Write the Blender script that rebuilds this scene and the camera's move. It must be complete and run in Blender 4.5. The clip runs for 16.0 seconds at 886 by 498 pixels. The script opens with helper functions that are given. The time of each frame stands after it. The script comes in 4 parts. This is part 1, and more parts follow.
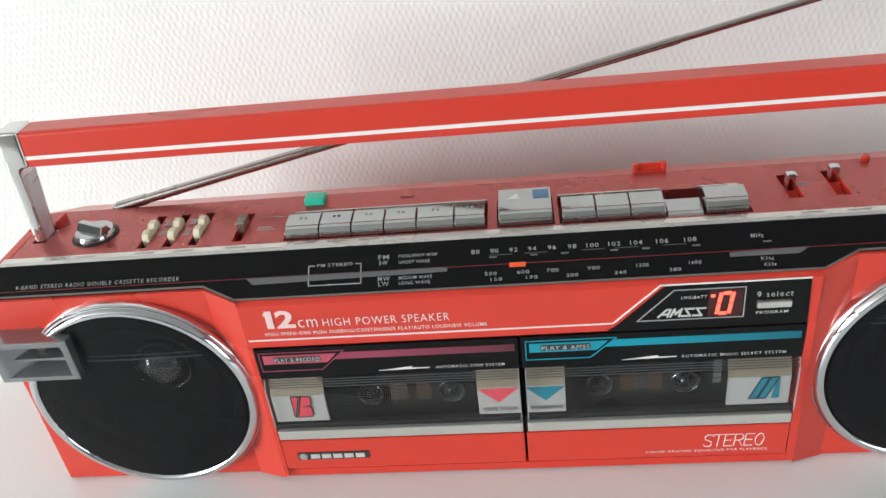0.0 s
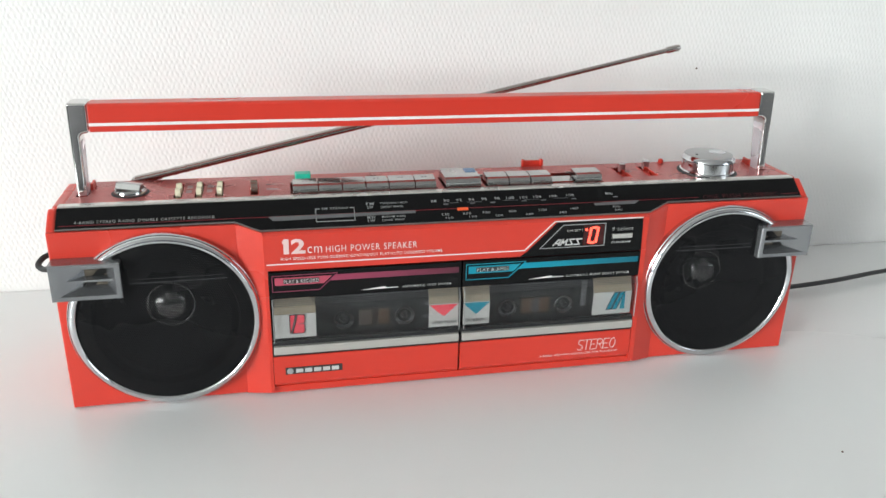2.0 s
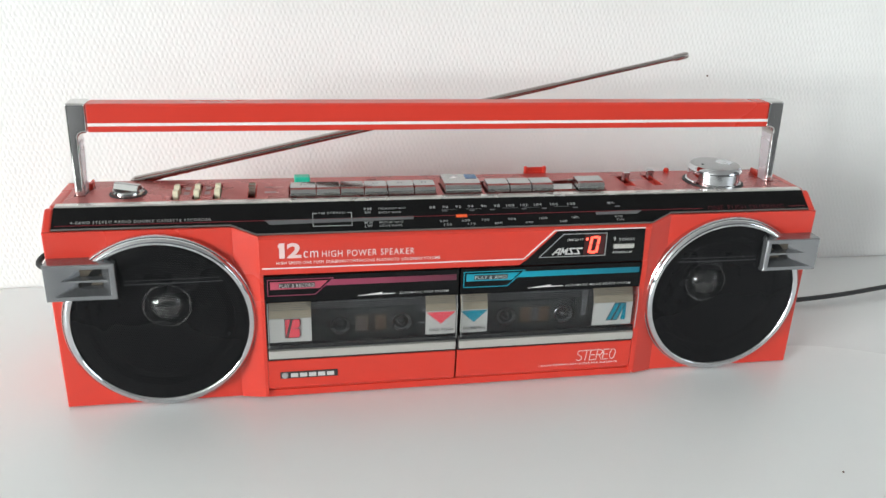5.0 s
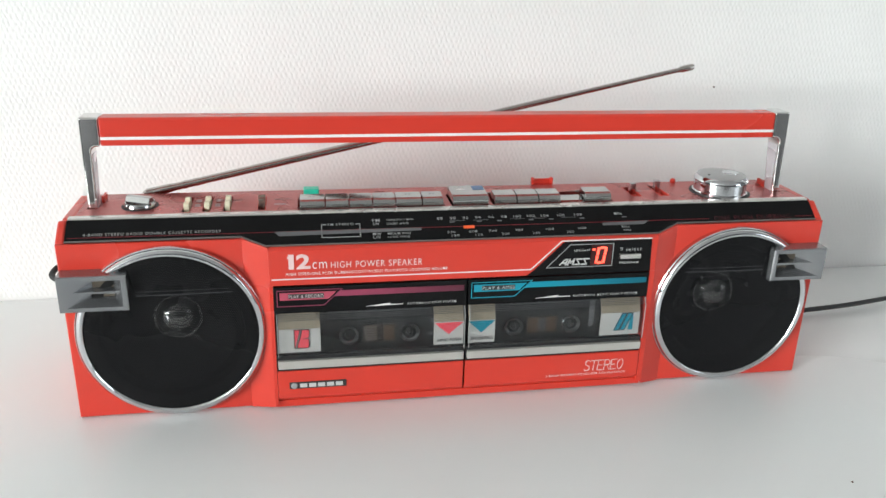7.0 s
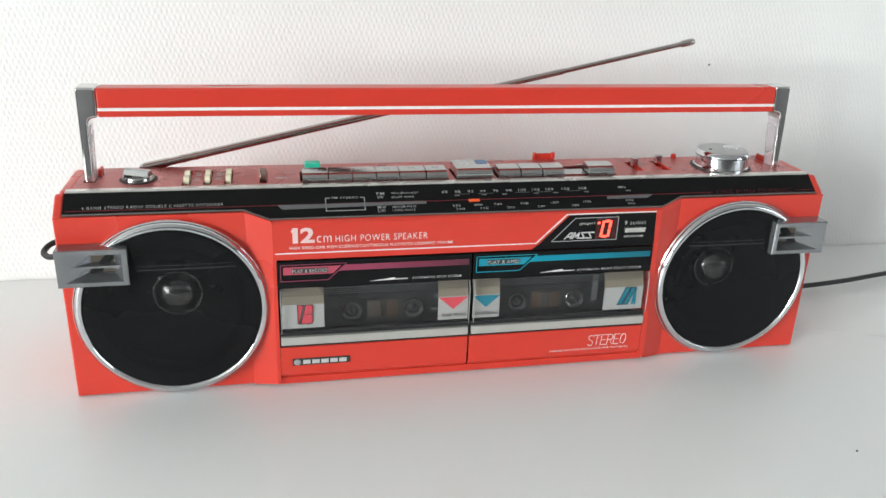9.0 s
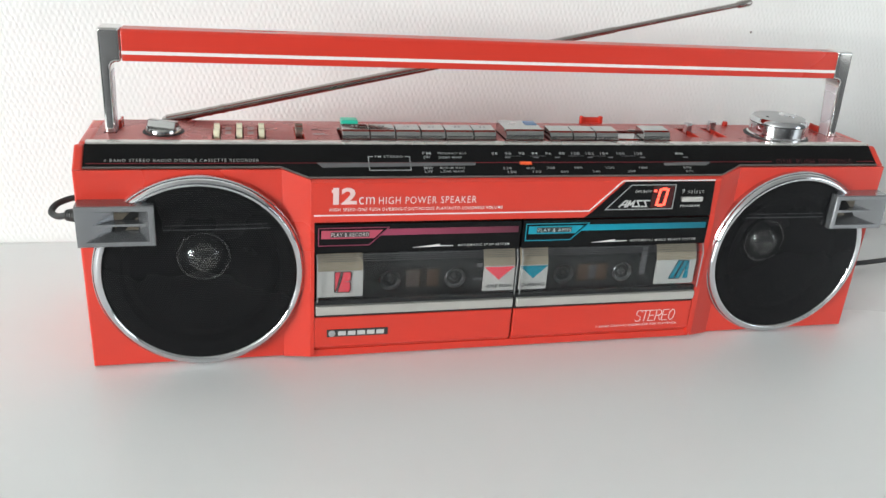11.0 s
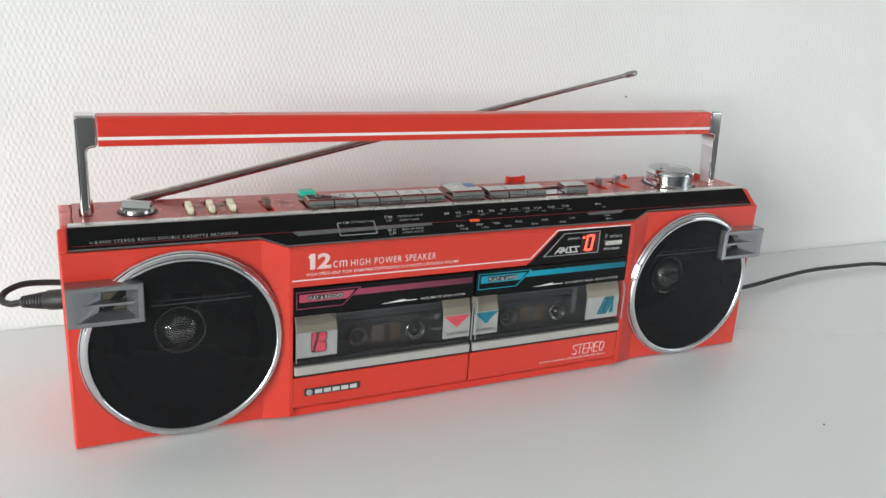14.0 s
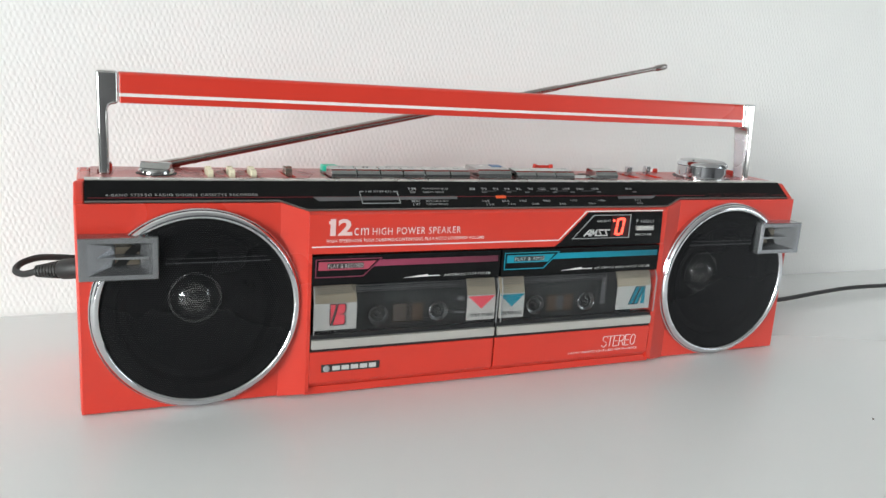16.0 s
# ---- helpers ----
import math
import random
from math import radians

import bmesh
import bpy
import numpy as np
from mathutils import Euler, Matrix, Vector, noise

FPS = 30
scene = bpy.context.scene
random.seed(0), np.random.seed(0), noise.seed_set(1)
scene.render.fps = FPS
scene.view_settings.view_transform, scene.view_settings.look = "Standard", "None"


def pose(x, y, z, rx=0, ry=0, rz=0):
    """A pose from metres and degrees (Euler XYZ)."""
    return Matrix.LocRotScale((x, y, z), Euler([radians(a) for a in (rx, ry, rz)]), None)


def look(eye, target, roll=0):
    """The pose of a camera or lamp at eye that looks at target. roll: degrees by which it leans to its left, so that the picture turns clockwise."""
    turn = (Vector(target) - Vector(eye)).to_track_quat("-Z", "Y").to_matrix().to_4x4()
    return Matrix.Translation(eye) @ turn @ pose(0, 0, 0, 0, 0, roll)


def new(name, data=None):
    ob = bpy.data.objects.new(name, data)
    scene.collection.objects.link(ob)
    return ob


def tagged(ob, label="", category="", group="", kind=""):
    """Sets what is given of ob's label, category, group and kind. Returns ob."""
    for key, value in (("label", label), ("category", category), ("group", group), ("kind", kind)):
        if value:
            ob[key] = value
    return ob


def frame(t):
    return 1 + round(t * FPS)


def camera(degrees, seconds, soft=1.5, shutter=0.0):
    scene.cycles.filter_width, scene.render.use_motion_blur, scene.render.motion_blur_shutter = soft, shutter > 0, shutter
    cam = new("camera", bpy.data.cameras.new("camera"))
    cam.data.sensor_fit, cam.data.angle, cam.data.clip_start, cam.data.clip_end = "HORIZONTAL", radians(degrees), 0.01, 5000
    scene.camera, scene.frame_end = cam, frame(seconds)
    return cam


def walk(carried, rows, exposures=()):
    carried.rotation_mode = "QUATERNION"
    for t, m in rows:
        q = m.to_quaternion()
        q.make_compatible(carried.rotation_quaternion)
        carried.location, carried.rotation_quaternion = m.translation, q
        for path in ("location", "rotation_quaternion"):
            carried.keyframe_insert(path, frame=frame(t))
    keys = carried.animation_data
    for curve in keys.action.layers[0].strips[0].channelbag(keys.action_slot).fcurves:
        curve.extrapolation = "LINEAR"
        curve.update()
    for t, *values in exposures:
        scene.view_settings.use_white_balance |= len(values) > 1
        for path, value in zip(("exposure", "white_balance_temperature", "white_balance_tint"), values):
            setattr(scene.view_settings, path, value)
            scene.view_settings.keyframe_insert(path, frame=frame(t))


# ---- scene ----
cam = camera(57.6, 16.0)
PATH = [
    (0, (0.007, -0.2955, 0.3284), (-0.2125, 1.387, -0.7305), -7.15),
    (0.3, (-0.05, -0.344, 0.327), (0.001, 1.413, -0.627), -2.9),
    (0.5, (-0.075, -0.381, 0.32), (0.071, 1.4, -0.577), -1.5),
    (0.7, (-0.103, -0.411, 0.322), (0.13, 1.375, -0.546), -0.4),
    (1, (-0.116, -0.455, 0.323), (0.199, 1.35, -0.478), 1.0),
    (1.5, (-0.118, -0.481, 0.306), (0.268, 1.332, -0.446), 1.4),
    (2, (-0.119, -0.486, 0.3), (0.27, 1.331, -0.442), 1.5),
    (2.5, (-0.114, -0.483, 0.299), (0.282, 1.336, -0.432), 1.9),
    (3, (-0.111, -0.481, 0.3), (0.274, 1.334, -0.446), 2.0),
    (3.5, (-0.107, -0.481, 0.3), (0.266, 1.335, -0.45), 2.1),
    (4, (-0.106, -0.479, 0.301), (0.257, 1.338, -0.452), 2.2),
    (6.5, (-0.103, -0.486, 0.304), (0.223, 1.351, -0.418), 1.8),
    (7, (-0.104, -0.486, 0.304), (0.218, 1.353, -0.414), 1.7),
    (7.5, (-0.106, -0.486, 0.305), (0.216, 1.353, -0.411), 1.6),
    (8, (-0.109, -0.488, 0.291), (0.224, 1.352, -0.42), 1.7),
    (8.2, (-0.113, -0.485, 0.294), (0.232, 1.339, -0.452), 2.1),
    (10.5, (-0.154, -0.478, 0.282), (0.321, 1.33, -0.429), 2.8),
    (10.8, (-0.163, -0.452, 0.278), (0.329, 1.331, -0.482), 3.9),
    (11, (-0.162, -0.443, 0.266), (0.286, 1.345, -0.51), 4.1),
    (11.3, (-0.193, -0.425, 0.276), (0.319, 1.324, -0.547), 6.0),
    (11.5, (-0.207, -0.436, 0.273), (0.338, 1.334, -0.481), 4.4),
    (12, (-0.231, -0.431, 0.273), (0.461, 1.31, -0.427), 3.5),
    (12.5, (-0.241, -0.431, 0.276), (0.573, 1.268, -0.394), 4.3),
    (13, (-0.244, -0.447, 0.274), (0.601, 1.246, -0.372), 4.4),
    (13.5, (-0.248, -0.46, 0.275), (0.596, 1.243, -0.347), 3.8),
    (14, (-0.249, -0.463, 0.273), (0.574, 1.257, -0.332), 3.6),
    (14.5, (-0.246, -0.457, 0.276), (0.534, 1.281, -0.334), 3.7),
    (15, (-0.241, -0.461, 0.248), (0.53, 1.291, -0.332), 4.0),
    (15.5, (-0.244, -0.461, 0.224), (0.515, 1.335, -0.221), 3.8),
    (16, (-0.245, -0.463, 0.209), (0.532, 1.325, -0.237), 3.8),
]
walk(cam, [(t, look(eye, target, roll)) for t, eye, target, roll in PATH],
     exposures=[(0.0, 0.0), (10.5, 0.0), (11.5, -0.08), (12.5, -0.24), (13.5, -0.2), (14.5, -0.15), (16.0, -0.12)])

# ---- light ----
world = bpy.data.worlds.new("world")
scene.world = world
world.use_nodes = True
wn = world.node_tree.nodes
sky = wn.new("ShaderNodeTexSky")
sky.sky_type = "NISHITA"
sky.sun_disc = False
sky.sun_elevation, sky.sun_rotation = radians(38), radians(200)
wn["Background"].inputs["Strength"].default_value = 0.12
world.node_tree.links.new(sky.outputs[0], wn["Background"].inputs["Color"])

WEST, EAST, SOUTH, NORTH, FLOOR, CEIL = -4.3, 2.6, -5.2, 0.206, -0.75, 1.85
WIN_Y0, WIN_Y1, WIN_Z0, WIN_Z1 = -4.7, -1.8, 0.10, 1.65
E_Y0, E_Y1 = -3.0, -1.2


def opening_lamp(x, y0, y1, energy, color):
    """An area lamp set in a wall opening, as window daylight or as fill."""
    lamp = bpy.data.lights.new("window_lamp", "AREA")
    lamp.shape, lamp.size, lamp.size_y, lamp.energy, lamp.color = "RECTANGLE", y1 - y0 - 0.1, WIN_Z1 - WIN_Z0 - 0.1, energy, color
    z = (WIN_Z0 + WIN_Z1) / 2
    new("window_lamp", lamp).matrix_world = look((x, (y0 + y1) / 2, z), (0.2, (y0 + y1) / 2, z))


opening_lamp(WEST - 0.13, WIN_Y0, WIN_Y1, 485, (0.935, 0.987, 0.978))
# Added fill that lifts the right of the wall; no east window is known.
opening_lamp(EAST + 0.13, E_Y0, E_Y1, 27, (0.90, 0.96, 1.0))


# ---- materials ----
def mat(name, color, rough=0.5, metal=0.0, vary=0.06, scale=60, bump=0.0, bump_scale=900, coat=0.0, emit=None, power=0.0, spec=0.5, smudge=0.08):
    """A surface with two scales of variation in colour and gloss, and a fine relief."""
    m = bpy.data.materials.new(name)
    m.use_nodes = True
    nt = m.node_tree
    n, l = nt.nodes, nt.links
    b = n["Principled BSDF"]
    tc = n.new("ShaderNodeTexCoord")
    a = n.new("ShaderNodeTexNoise")
    a.inputs["Scale"].default_value, a.inputs["Detail"].default_value = scale, 6
    c = n.new("ShaderNodeTexNoise")
    c.inputs["Scale"].default_value, c.inputs["Detail"].default_value = scale * 0.13, 3
    add = n.new("ShaderNodeMath")
    add.operation = "ADD"
    l.new(tc.outputs["Object"], a.inputs["Vector"])
    l.new(tc.outputs["Object"], c.inputs["Vector"])
    l.new(a.outputs["Fac"], add.inputs[0])
    l.new(c.outputs["Fac"], add.inputs[1])
    ramp = n.new("ShaderNodeMapRange")
    ramp.inputs["From Min"].default_value, ramp.inputs["From Max"].default_value = 0.6, 1.4
    ramp.inputs["To Min"].default_value, ramp.inputs["To Max"].default_value = 1 - vary, 1 + vary
    l.new(add.outputs[0], ramp.inputs["Value"])
    mul = n.new("ShaderNodeVectorMath")
    mul.operation = "SCALE"
    mul.inputs[0].default_value = color[:3]
    l.new(ramp.outputs[0], mul.inputs["Scale"])
    l.new(mul.outputs[0], b.inputs["Base Color"])
    rr = n.new("ShaderNodeMapRange")
    rr.inputs["From Min"].default_value, rr.inputs["From Max"].default_value = 0.3, 0.7
    rr.inputs["To Min"].default_value, rr.inputs["To Max"].default_value = max(0.02, rough - smudge * rough * 2), min(1, rough + smudge)
    l.new(c.outputs["Fac"], rr.inputs["Value"])
    l.new(rr.outputs[0], b.inputs["Roughness"])
    b.inputs["Metallic"].default_value = metal
    b.inputs["Specular IOR Level"].default_value = spec
    b.inputs["Coat Weight"].default_value = coat
    b.inputs["Coat Roughness"].default_value = 0.08
    if emit:
        b.inputs["Emission Color"].default_value = (*emit, 1)
        b.inputs["Emission Strength"].default_value = power
    if bump:
        f = n.new("ShaderNodeTexNoise")
        f.inputs["Scale"].default_value, f.inputs["Detail"].default_value = bump_scale, 2
        l.new(tc.outputs["Object"], f.inputs["Vector"])
        bp = n.new("ShaderNodeBump")
        bp.inputs["Strength"].default_value, bp.inputs["Distance"].default_value = bump, 0.001
        l.new(f.outputs["Fac"], bp.inputs["Height"])
        l.new(bp.outputs[0], b.inputs["Normal"])
    return m


def clear_plastic(name, tint=(1, 1, 1), gloss=0.06):
    """Thin clear plastic: mostly see-through, shiny at grazing angles."""
    m = bpy.data.materials.new(name)
    m.use_nodes = True
    n, l = m.node_tree.nodes, m.node_tree.links
    n.remove(n["Principled BSDF"])
    t, g, mix, lw, p5, mr = (n.new("ShaderNode" + k) for k in ("BsdfTransparent", "BsdfGlossy", "MixShader", "LayerWeight", "Math", "MapRange"))
    t.inputs["Color"].default_value = (*tint, 1)
    g.inputs["Roughness"].default_value = gloss
    lw.inputs["Blend"].default_value = 0.5
    p5.operation = "POWER"
    p5.inputs[1].default_value = 5.0
    mr.inputs["To Min"].default_value, mr.inputs["To Max"].default_value = 0.035, 0.9
    l.new(lw.outputs["Facing"], p5.inputs[0])
    l.new(p5.outputs[0], mr.inputs["Value"])
    l.new(mr.outputs[0], mix.inputs[0])
    l.new(t.outputs[0], mix.inputs[1])
    l.new(g.outputs[0], mix.inputs[2])
    l.new(mix.outputs[0], n["Material Output"].inputs["Surface"])
    return m


def woven_wall(name):
    """White painted glass-fibre wallpaper: staggered upright threads."""
    m = mat(name, (0.80, 0.80, 0.785), 0.62, 0, 0.03, 9, 0)
    n, l = m.node_tree.nodes, m.node_tree.links
    tc = n.new("ShaderNodeTexCoord")
    wob = n.new("ShaderNodeTexNoise")
    wob.inputs["Scale"].default_value, wob.inputs["Detail"].default_value = 150, 3
    l.new(tc.outputs["Object"], wob.inputs["Vector"])
    mixv = n.new("ShaderNodeVectorMath")
    mixv.operation = "MULTIPLY_ADD"
    mixv.inputs[1].default_value = (0.0040, 0.0, 0.0075)
    l.new(wob.outputs["Color"], mixv.inputs[0])
    l.new(tc.outputs["Object"], mixv.inputs[2])
    sep = n.new("ShaderNodeSeparateXYZ")
    l.new(mixv.outputs[0], sep.inputs[0])

    def math_node(op, a, b):
        q = n.new("ShaderNodeMath")
        q.operation = op
        for socket, value in zip(q.inputs, (a, b)):
            if isinstance(value, (int, float)):
                socket.default_value = value
            elif value is not None:
                l.new(value, socket)
        return q.outputs[0]

    threads = math_node("MULTIPLY", math_node("SINE", math_node("MULTIPLY", sep.outputs["X"], math.pi / 0.0021), None), math_node("SINE", math_node("MULTIPLY", sep.outputs["Z"], math.pi / 0.0050), None))
    fine = n.new("ShaderNodeTexNoise")
    fine.inputs["Scale"].default_value, fine.inputs["Detail"].default_value = 320, 3
    l.new(tc.outputs["Object"], fine.inputs["Vector"])
    s = n.new("ShaderNodeMath")
    s.operation = "MULTIPLY_ADD"
    s.inputs[1].default_value = 2.4
    l.new(fine.outputs["Fac"], s.inputs[0])
    l.new(threads, s.inputs[2])
    bp = n.new("ShaderNodeBump")
    bp.inputs["Strength"].default_value, bp.inputs["Distance"].default_value = 0.40, 0.00026
    l.new(s.outputs[0], bp.inputs["Height"])
    l.new(bp.outputs[0], n["Principled BSDF"].inputs["Normal"])
    return m


M_WALL = woven_wall("woven white wallpaper")
M_PAINT = mat("grey-white ceiling paint", (0.55, 0.54, 0.53), 0.7, 0, 0.03, 6, 0.1, 300)
M_ROOM = mat("muted grey wall paint", (0.13, 0.13, 0.135), 0.7, 0, 0.05, 6, 0.1, 300)
M_FLOOR = mat("grey-brown floor", (0.060, 0.054, 0.048), 0.45, 0, 0.2, 8, 0.1, 200)
M_TABLE = mat("white satin laminate", (0.78, 0.79, 0.785), 0.27, 0, 0.02, 5, 0.03, 700, smudge=0.1)
M_RED = mat("glossy red plastic", (0.58, 0.038, 0.022), 0.30, 0, 0.03, 40, 0.02, 1500, coat=0.15)
M_REDTOP = mat("brushed red metal foil", (0.43, 0.080, 0.072), 0.26, 0.6, 0.10, 240, 0.06, 2500)
# Darker copy of the red; the shade of recesses is in its colour.
M_REDSHADE = mat("red with recess shade", (0.16, 0.012, 0.01), 0.5, 0, 0.1)
M_BLACK = mat("glossy black plastic", (0.004, 0.004, 0.0045), 0.12, 0, 0.1, 50, 0, spec=0.22)
M_MATT = mat("matt black plastic", (0.012, 0.012, 0.013), 0.55, 0, 0.15, 80, 0.1)
M_GRILLE = mat("black speaker mesh", (0.0078, 0.0078, 0.0088), 0.26, 0.0, 0.2, 90, 0, spec=0.26)
M_CONE = mat("black paper cone", (0.004, 0.004, 0.004), 0.8, 0, 0.1)
M_CAP = mat("shiny grey dust cap", (0.68, 0.68, 0.675), 0.14, 0.9, 0.08)
M_CHROME = mat("chrome plating", (0.66, 0.67, 0.69), 0.07, 1.0, 0.03, 60, 0, smudge=0.04)
M_SILVER = mat("satin silver", (0.70, 0.68, 0.65), 0.26, 0.75, 0.05, 120, 0.03, 2500)
M_KEY = mat("silver plated key", (0.46, 0.465, 0.46), 0.055, 0.97, 0.06, 90, 0.006, 900)
M_GREY = mat("grey metallic plastic", (0.27, 0.275, 0.285), 0.17, 0.75, 0.05, 100, 0.06, 2500)
M_LABEL = mat("silver label foil", (0.66, 0.64, 0.60), 0.30, 0.35, 0.04, 90, 0)
# Silver foil whose tan reflection is put into the base colour.
M_TANSHEEN = mat("satin foil with tan reflection", (0.50, 0.42, 0.31), 0.30, 0.5, 0.05, 90, 0)
M_PALE = mat("pale pink white print", (0.70, 0.50, 0.49), 0.5, 0, 0.04)
M_FAINT = mat("faint grey print on silver", (0.34, 0.33, 0.315), 0.35, 0.5, 0.05)
M_CREAM = mat("cream plastic", (0.72, 0.68, 0.50), 0.4, 0, 0.06)
M_GREEN = mat("mint green plastic", (0.02, 0.50, 0.34), 0.35, 0, 0.05)
M_WHITE = mat("white print", (0.74, 0.71, 0.70), 0.5, 0, 0.04)
M_GREYP = mat("grey print", (0.29, 0.295, 0.295), 0.5, 0, 0.04)
M_TEXT = mat("soft white print", (0.50, 0.50, 0.49), 0.5, 0, 0.04)
M_DIMP = mat("dim grey print", (0.10, 0.10, 0.105), 0.5, 0, 0.05)
M_DARKP = mat("dark print", (0.03, 0.03, 0.03), 0.5, 0, 0.04)
M_MAGENTA = mat("magenta print", (0.22, 0.030, 0.070), 0.4, 0, 0.06)
M_PINK = mat("coral pink print", (0.86, 0.08, 0.11), 0.4, 0, 0.04)
M_ROSE = mat("dull rose print", (0.42, 0.06, 0.10), 0.4, 0, 0.05)
M_DIMRED = mat("very dark red print", (0.075, 0.006, 0.010), 0.35, 0, 0.05)
M_CYAN = mat("cyan print", (0.0, 0.25, 0.345), 0.4, 0, 0.05)
M_BLUE = mat("blue print", (0.10, 0.20, 0.36), 0.4, 0, 0.05)
M_REDLINE = mat("dark red print", (0.18, 0.008, 0.016), 0.4, 0, 0.05)
M_LED = mat("lit red led", (0.6, 0.02, 0.02), 0.4, 0, 0.02, emit=(1.0, 0.09, 0.05), power=3.0)
M_ORANGE = mat("lit orange pointer", (0.55, 0.08, 0.02), 0.4, 0, 0.05, emit=(1.0, 0.10, 0.02), power=0.2)
M_GLASS = clear_plastic("clear deck window", (0.86, 0.87, 0.88))
M_TAPE = mat("smoky grey cassette plastic", (0.020, 0.021, 0.022), 0.3, 0, 0.1)
M_BROWN = mat("brown magnetic tape", (0.085, 0.052, 0.032), 0.35, 0, 0.15)
M_HUB = mat("dark hub plastic", (0.02, 0.02, 0.02), 0.25, 0, 0.1)
M_RUBBER = mat("black rubber", (0.012, 0.012, 0.012), 0.5, 0, 0.1, 80, 0.1)
M_STEEL = mat("telescopic steel", (0.46, 0.43, 0.41), 0.18, 1.0, 0.05, 90, 0)
M_BAR = mat("satin grey aluminium", (0.50, 0.49, 0.455), 0.32, 0.45, 0.04, 120, 0.01, 2500)
M_OLIVE = mat("brown-grey recess", (0.13, 0.11, 0.085), 0.30, 0.4, 0.1, 200)
M_POST = mat("worn chrome plating", (0.70, 0.69, 0.68), 0.06, 1.0, 0.08, 90, 0.012, 120)
M_KNOB = mat("satin turned metal", (0.42, 0.425, 0.43), 0.34, 0.9, 0.05, 200, 0.02, 2500)
M_SATIN = mat("pale satin plating", (0.62, 0.60, 0.63), 0.30, 0.6, 0.06, 90, 0.02, 400)
M_SPECK = mat("brown speck", (0.10, 0.05, 0.03), 0.7)


# ---- mesh helpers ----
def part(name, bm, material, parent=None, label="", smooth=False):
    bmesh.ops.recalc_face_normals(bm, faces=bm.faces)
    me = bpy.data.meshes.new(name)
    bm.to_mesh(me)
    bm.free()
    if smooth:
        me.polygons.foreach_set("use_smooth", [True] * len(me.polygons))
        me.set_sharp_from_angle(angle=radians(38))
    me.materials.append(material)
    ob = new(name, me)
    ob.parent = parent
    if label:
        tagged(ob, label)
    return ob


def hexa(bm, p):
    """A solid from eight corners: bottom ring of four, top ring of four."""
    v = [bm.verts.new(q) for q in p]
    for f in ((0, 1, 2, 3), (4, 5, 6, 7), (0, 1, 5, 4), (1, 2, 6, 5), (2, 3, 7, 6), (3, 0, 4, 7)):
        bm.faces.new([v[i] for i in f])


def box(bm, x0, x1, y0, y1, z0, z1, bevel=0.0, seg=2):
    old = set(bm.verts)
    hexa(bm, [(x0, y0, z0), (x1, y0, z0), (x1, y1, z0), (x0, y1, z0), (x0, y0, z1), (x1, y0, z1), (x1, y1, z1), (x0, y1, z1)])
    if bevel:
        vs = [v for v in bm.verts if v not in old]
        es = list({e for v in vs for e in v.link_edges})
        bmesh.ops.bevel(bm, geom=es, offset=bevel, segments=seg, profile=0.5, affect="EDGES")
    return bm


def boxed(x0, x1, y0, y1, z0, z1, bevel=0.0, seg=2):
    return box(bmesh.new(), x0, x1, y0, y1, z0, z1, bevel, seg)


def prism(bm, profile, x0, x1, bevel=0.0):
    """A (y, z) profile drawn out along x."""
    old = set(bm.verts)
    a = [bm.verts.new((x0, y, z)) for y, z in profile]
    b = [bm.verts.new((x1, y, z)) for y, z in profile]
    bm.faces.new(a)
    bm.faces.new(b)
    k = len(profile)
    for i in range(k):
        bm.faces.new((a[i], a[(i + 1) % k], b[(i + 1) % k], b[i]))
    if bevel:
        vs = [v for v in bm.verts if v not in old]
        es = list({e for v in vs for e in v.link_edges})
        bmesh.ops.bevel(bm, geom=es, offset=bevel, segments=2, profile=0.5, affect="EDGES")
    return bm


def front(u, v, w=0.0):
    """Front face: u along x, v up, w out of the face."""
    return Vector((u, -w, v))


S0, SU, SN = Vector((0, 0.003, 0.1187)), Vector((0, 0.775, 0.632)), Vector((0, -0.632, 0.775))


def slope(u, v, w=0.0):
    """The sloping tuning scale: v up along the slope."""
    return S0 + Vector((u, 0, 0)) + SU * v + SN * w


def top(u, v, w=0.0):
    """The top deck."""
    return Vector((u, v, 0.1357 + w))


def sheet(bm, pts, face=front, w0=0.0, w1=0.0004):
    """A flat polygon with a little thickness on one of the faces."""
    a = [bm.verts.new(face(u, v, w0)) for u, v in pts]
    b = [bm.verts.new(face(u, v, w1)) for u, v in pts]
    bm.faces.new(a)
    bm.faces.new(b)
    k = len(pts)
    for i in range(k):
        bm.faces.new((a[i], a[(i + 1) % k], b[(i + 1) % k], b[i]))
    return bm


def rect(u0, u1, v0, v1):
    return [(u0, v0), (u1, v0), (u1, v1), (u0, v1)]


def outline(bm, pts, wide, face=front, w0=0.0, w1=0.0004, closed=True):
    """A thin printed line along a polygon."""
    k = len(pts)
    for i in range(k if closed else k - 1):
        p, q = Vector(pts[i]), Vector(pts[(i + 1) % k])
        d = (q - p).normalized()
        n = Vector((-d.y, d.x)) * wide / 2
        p, q = p - d * wide / 2, q + d * wide / 2
        sheet(bm, [p + n, q + n, q - n, p - n], face, w0, w1)
    return bm


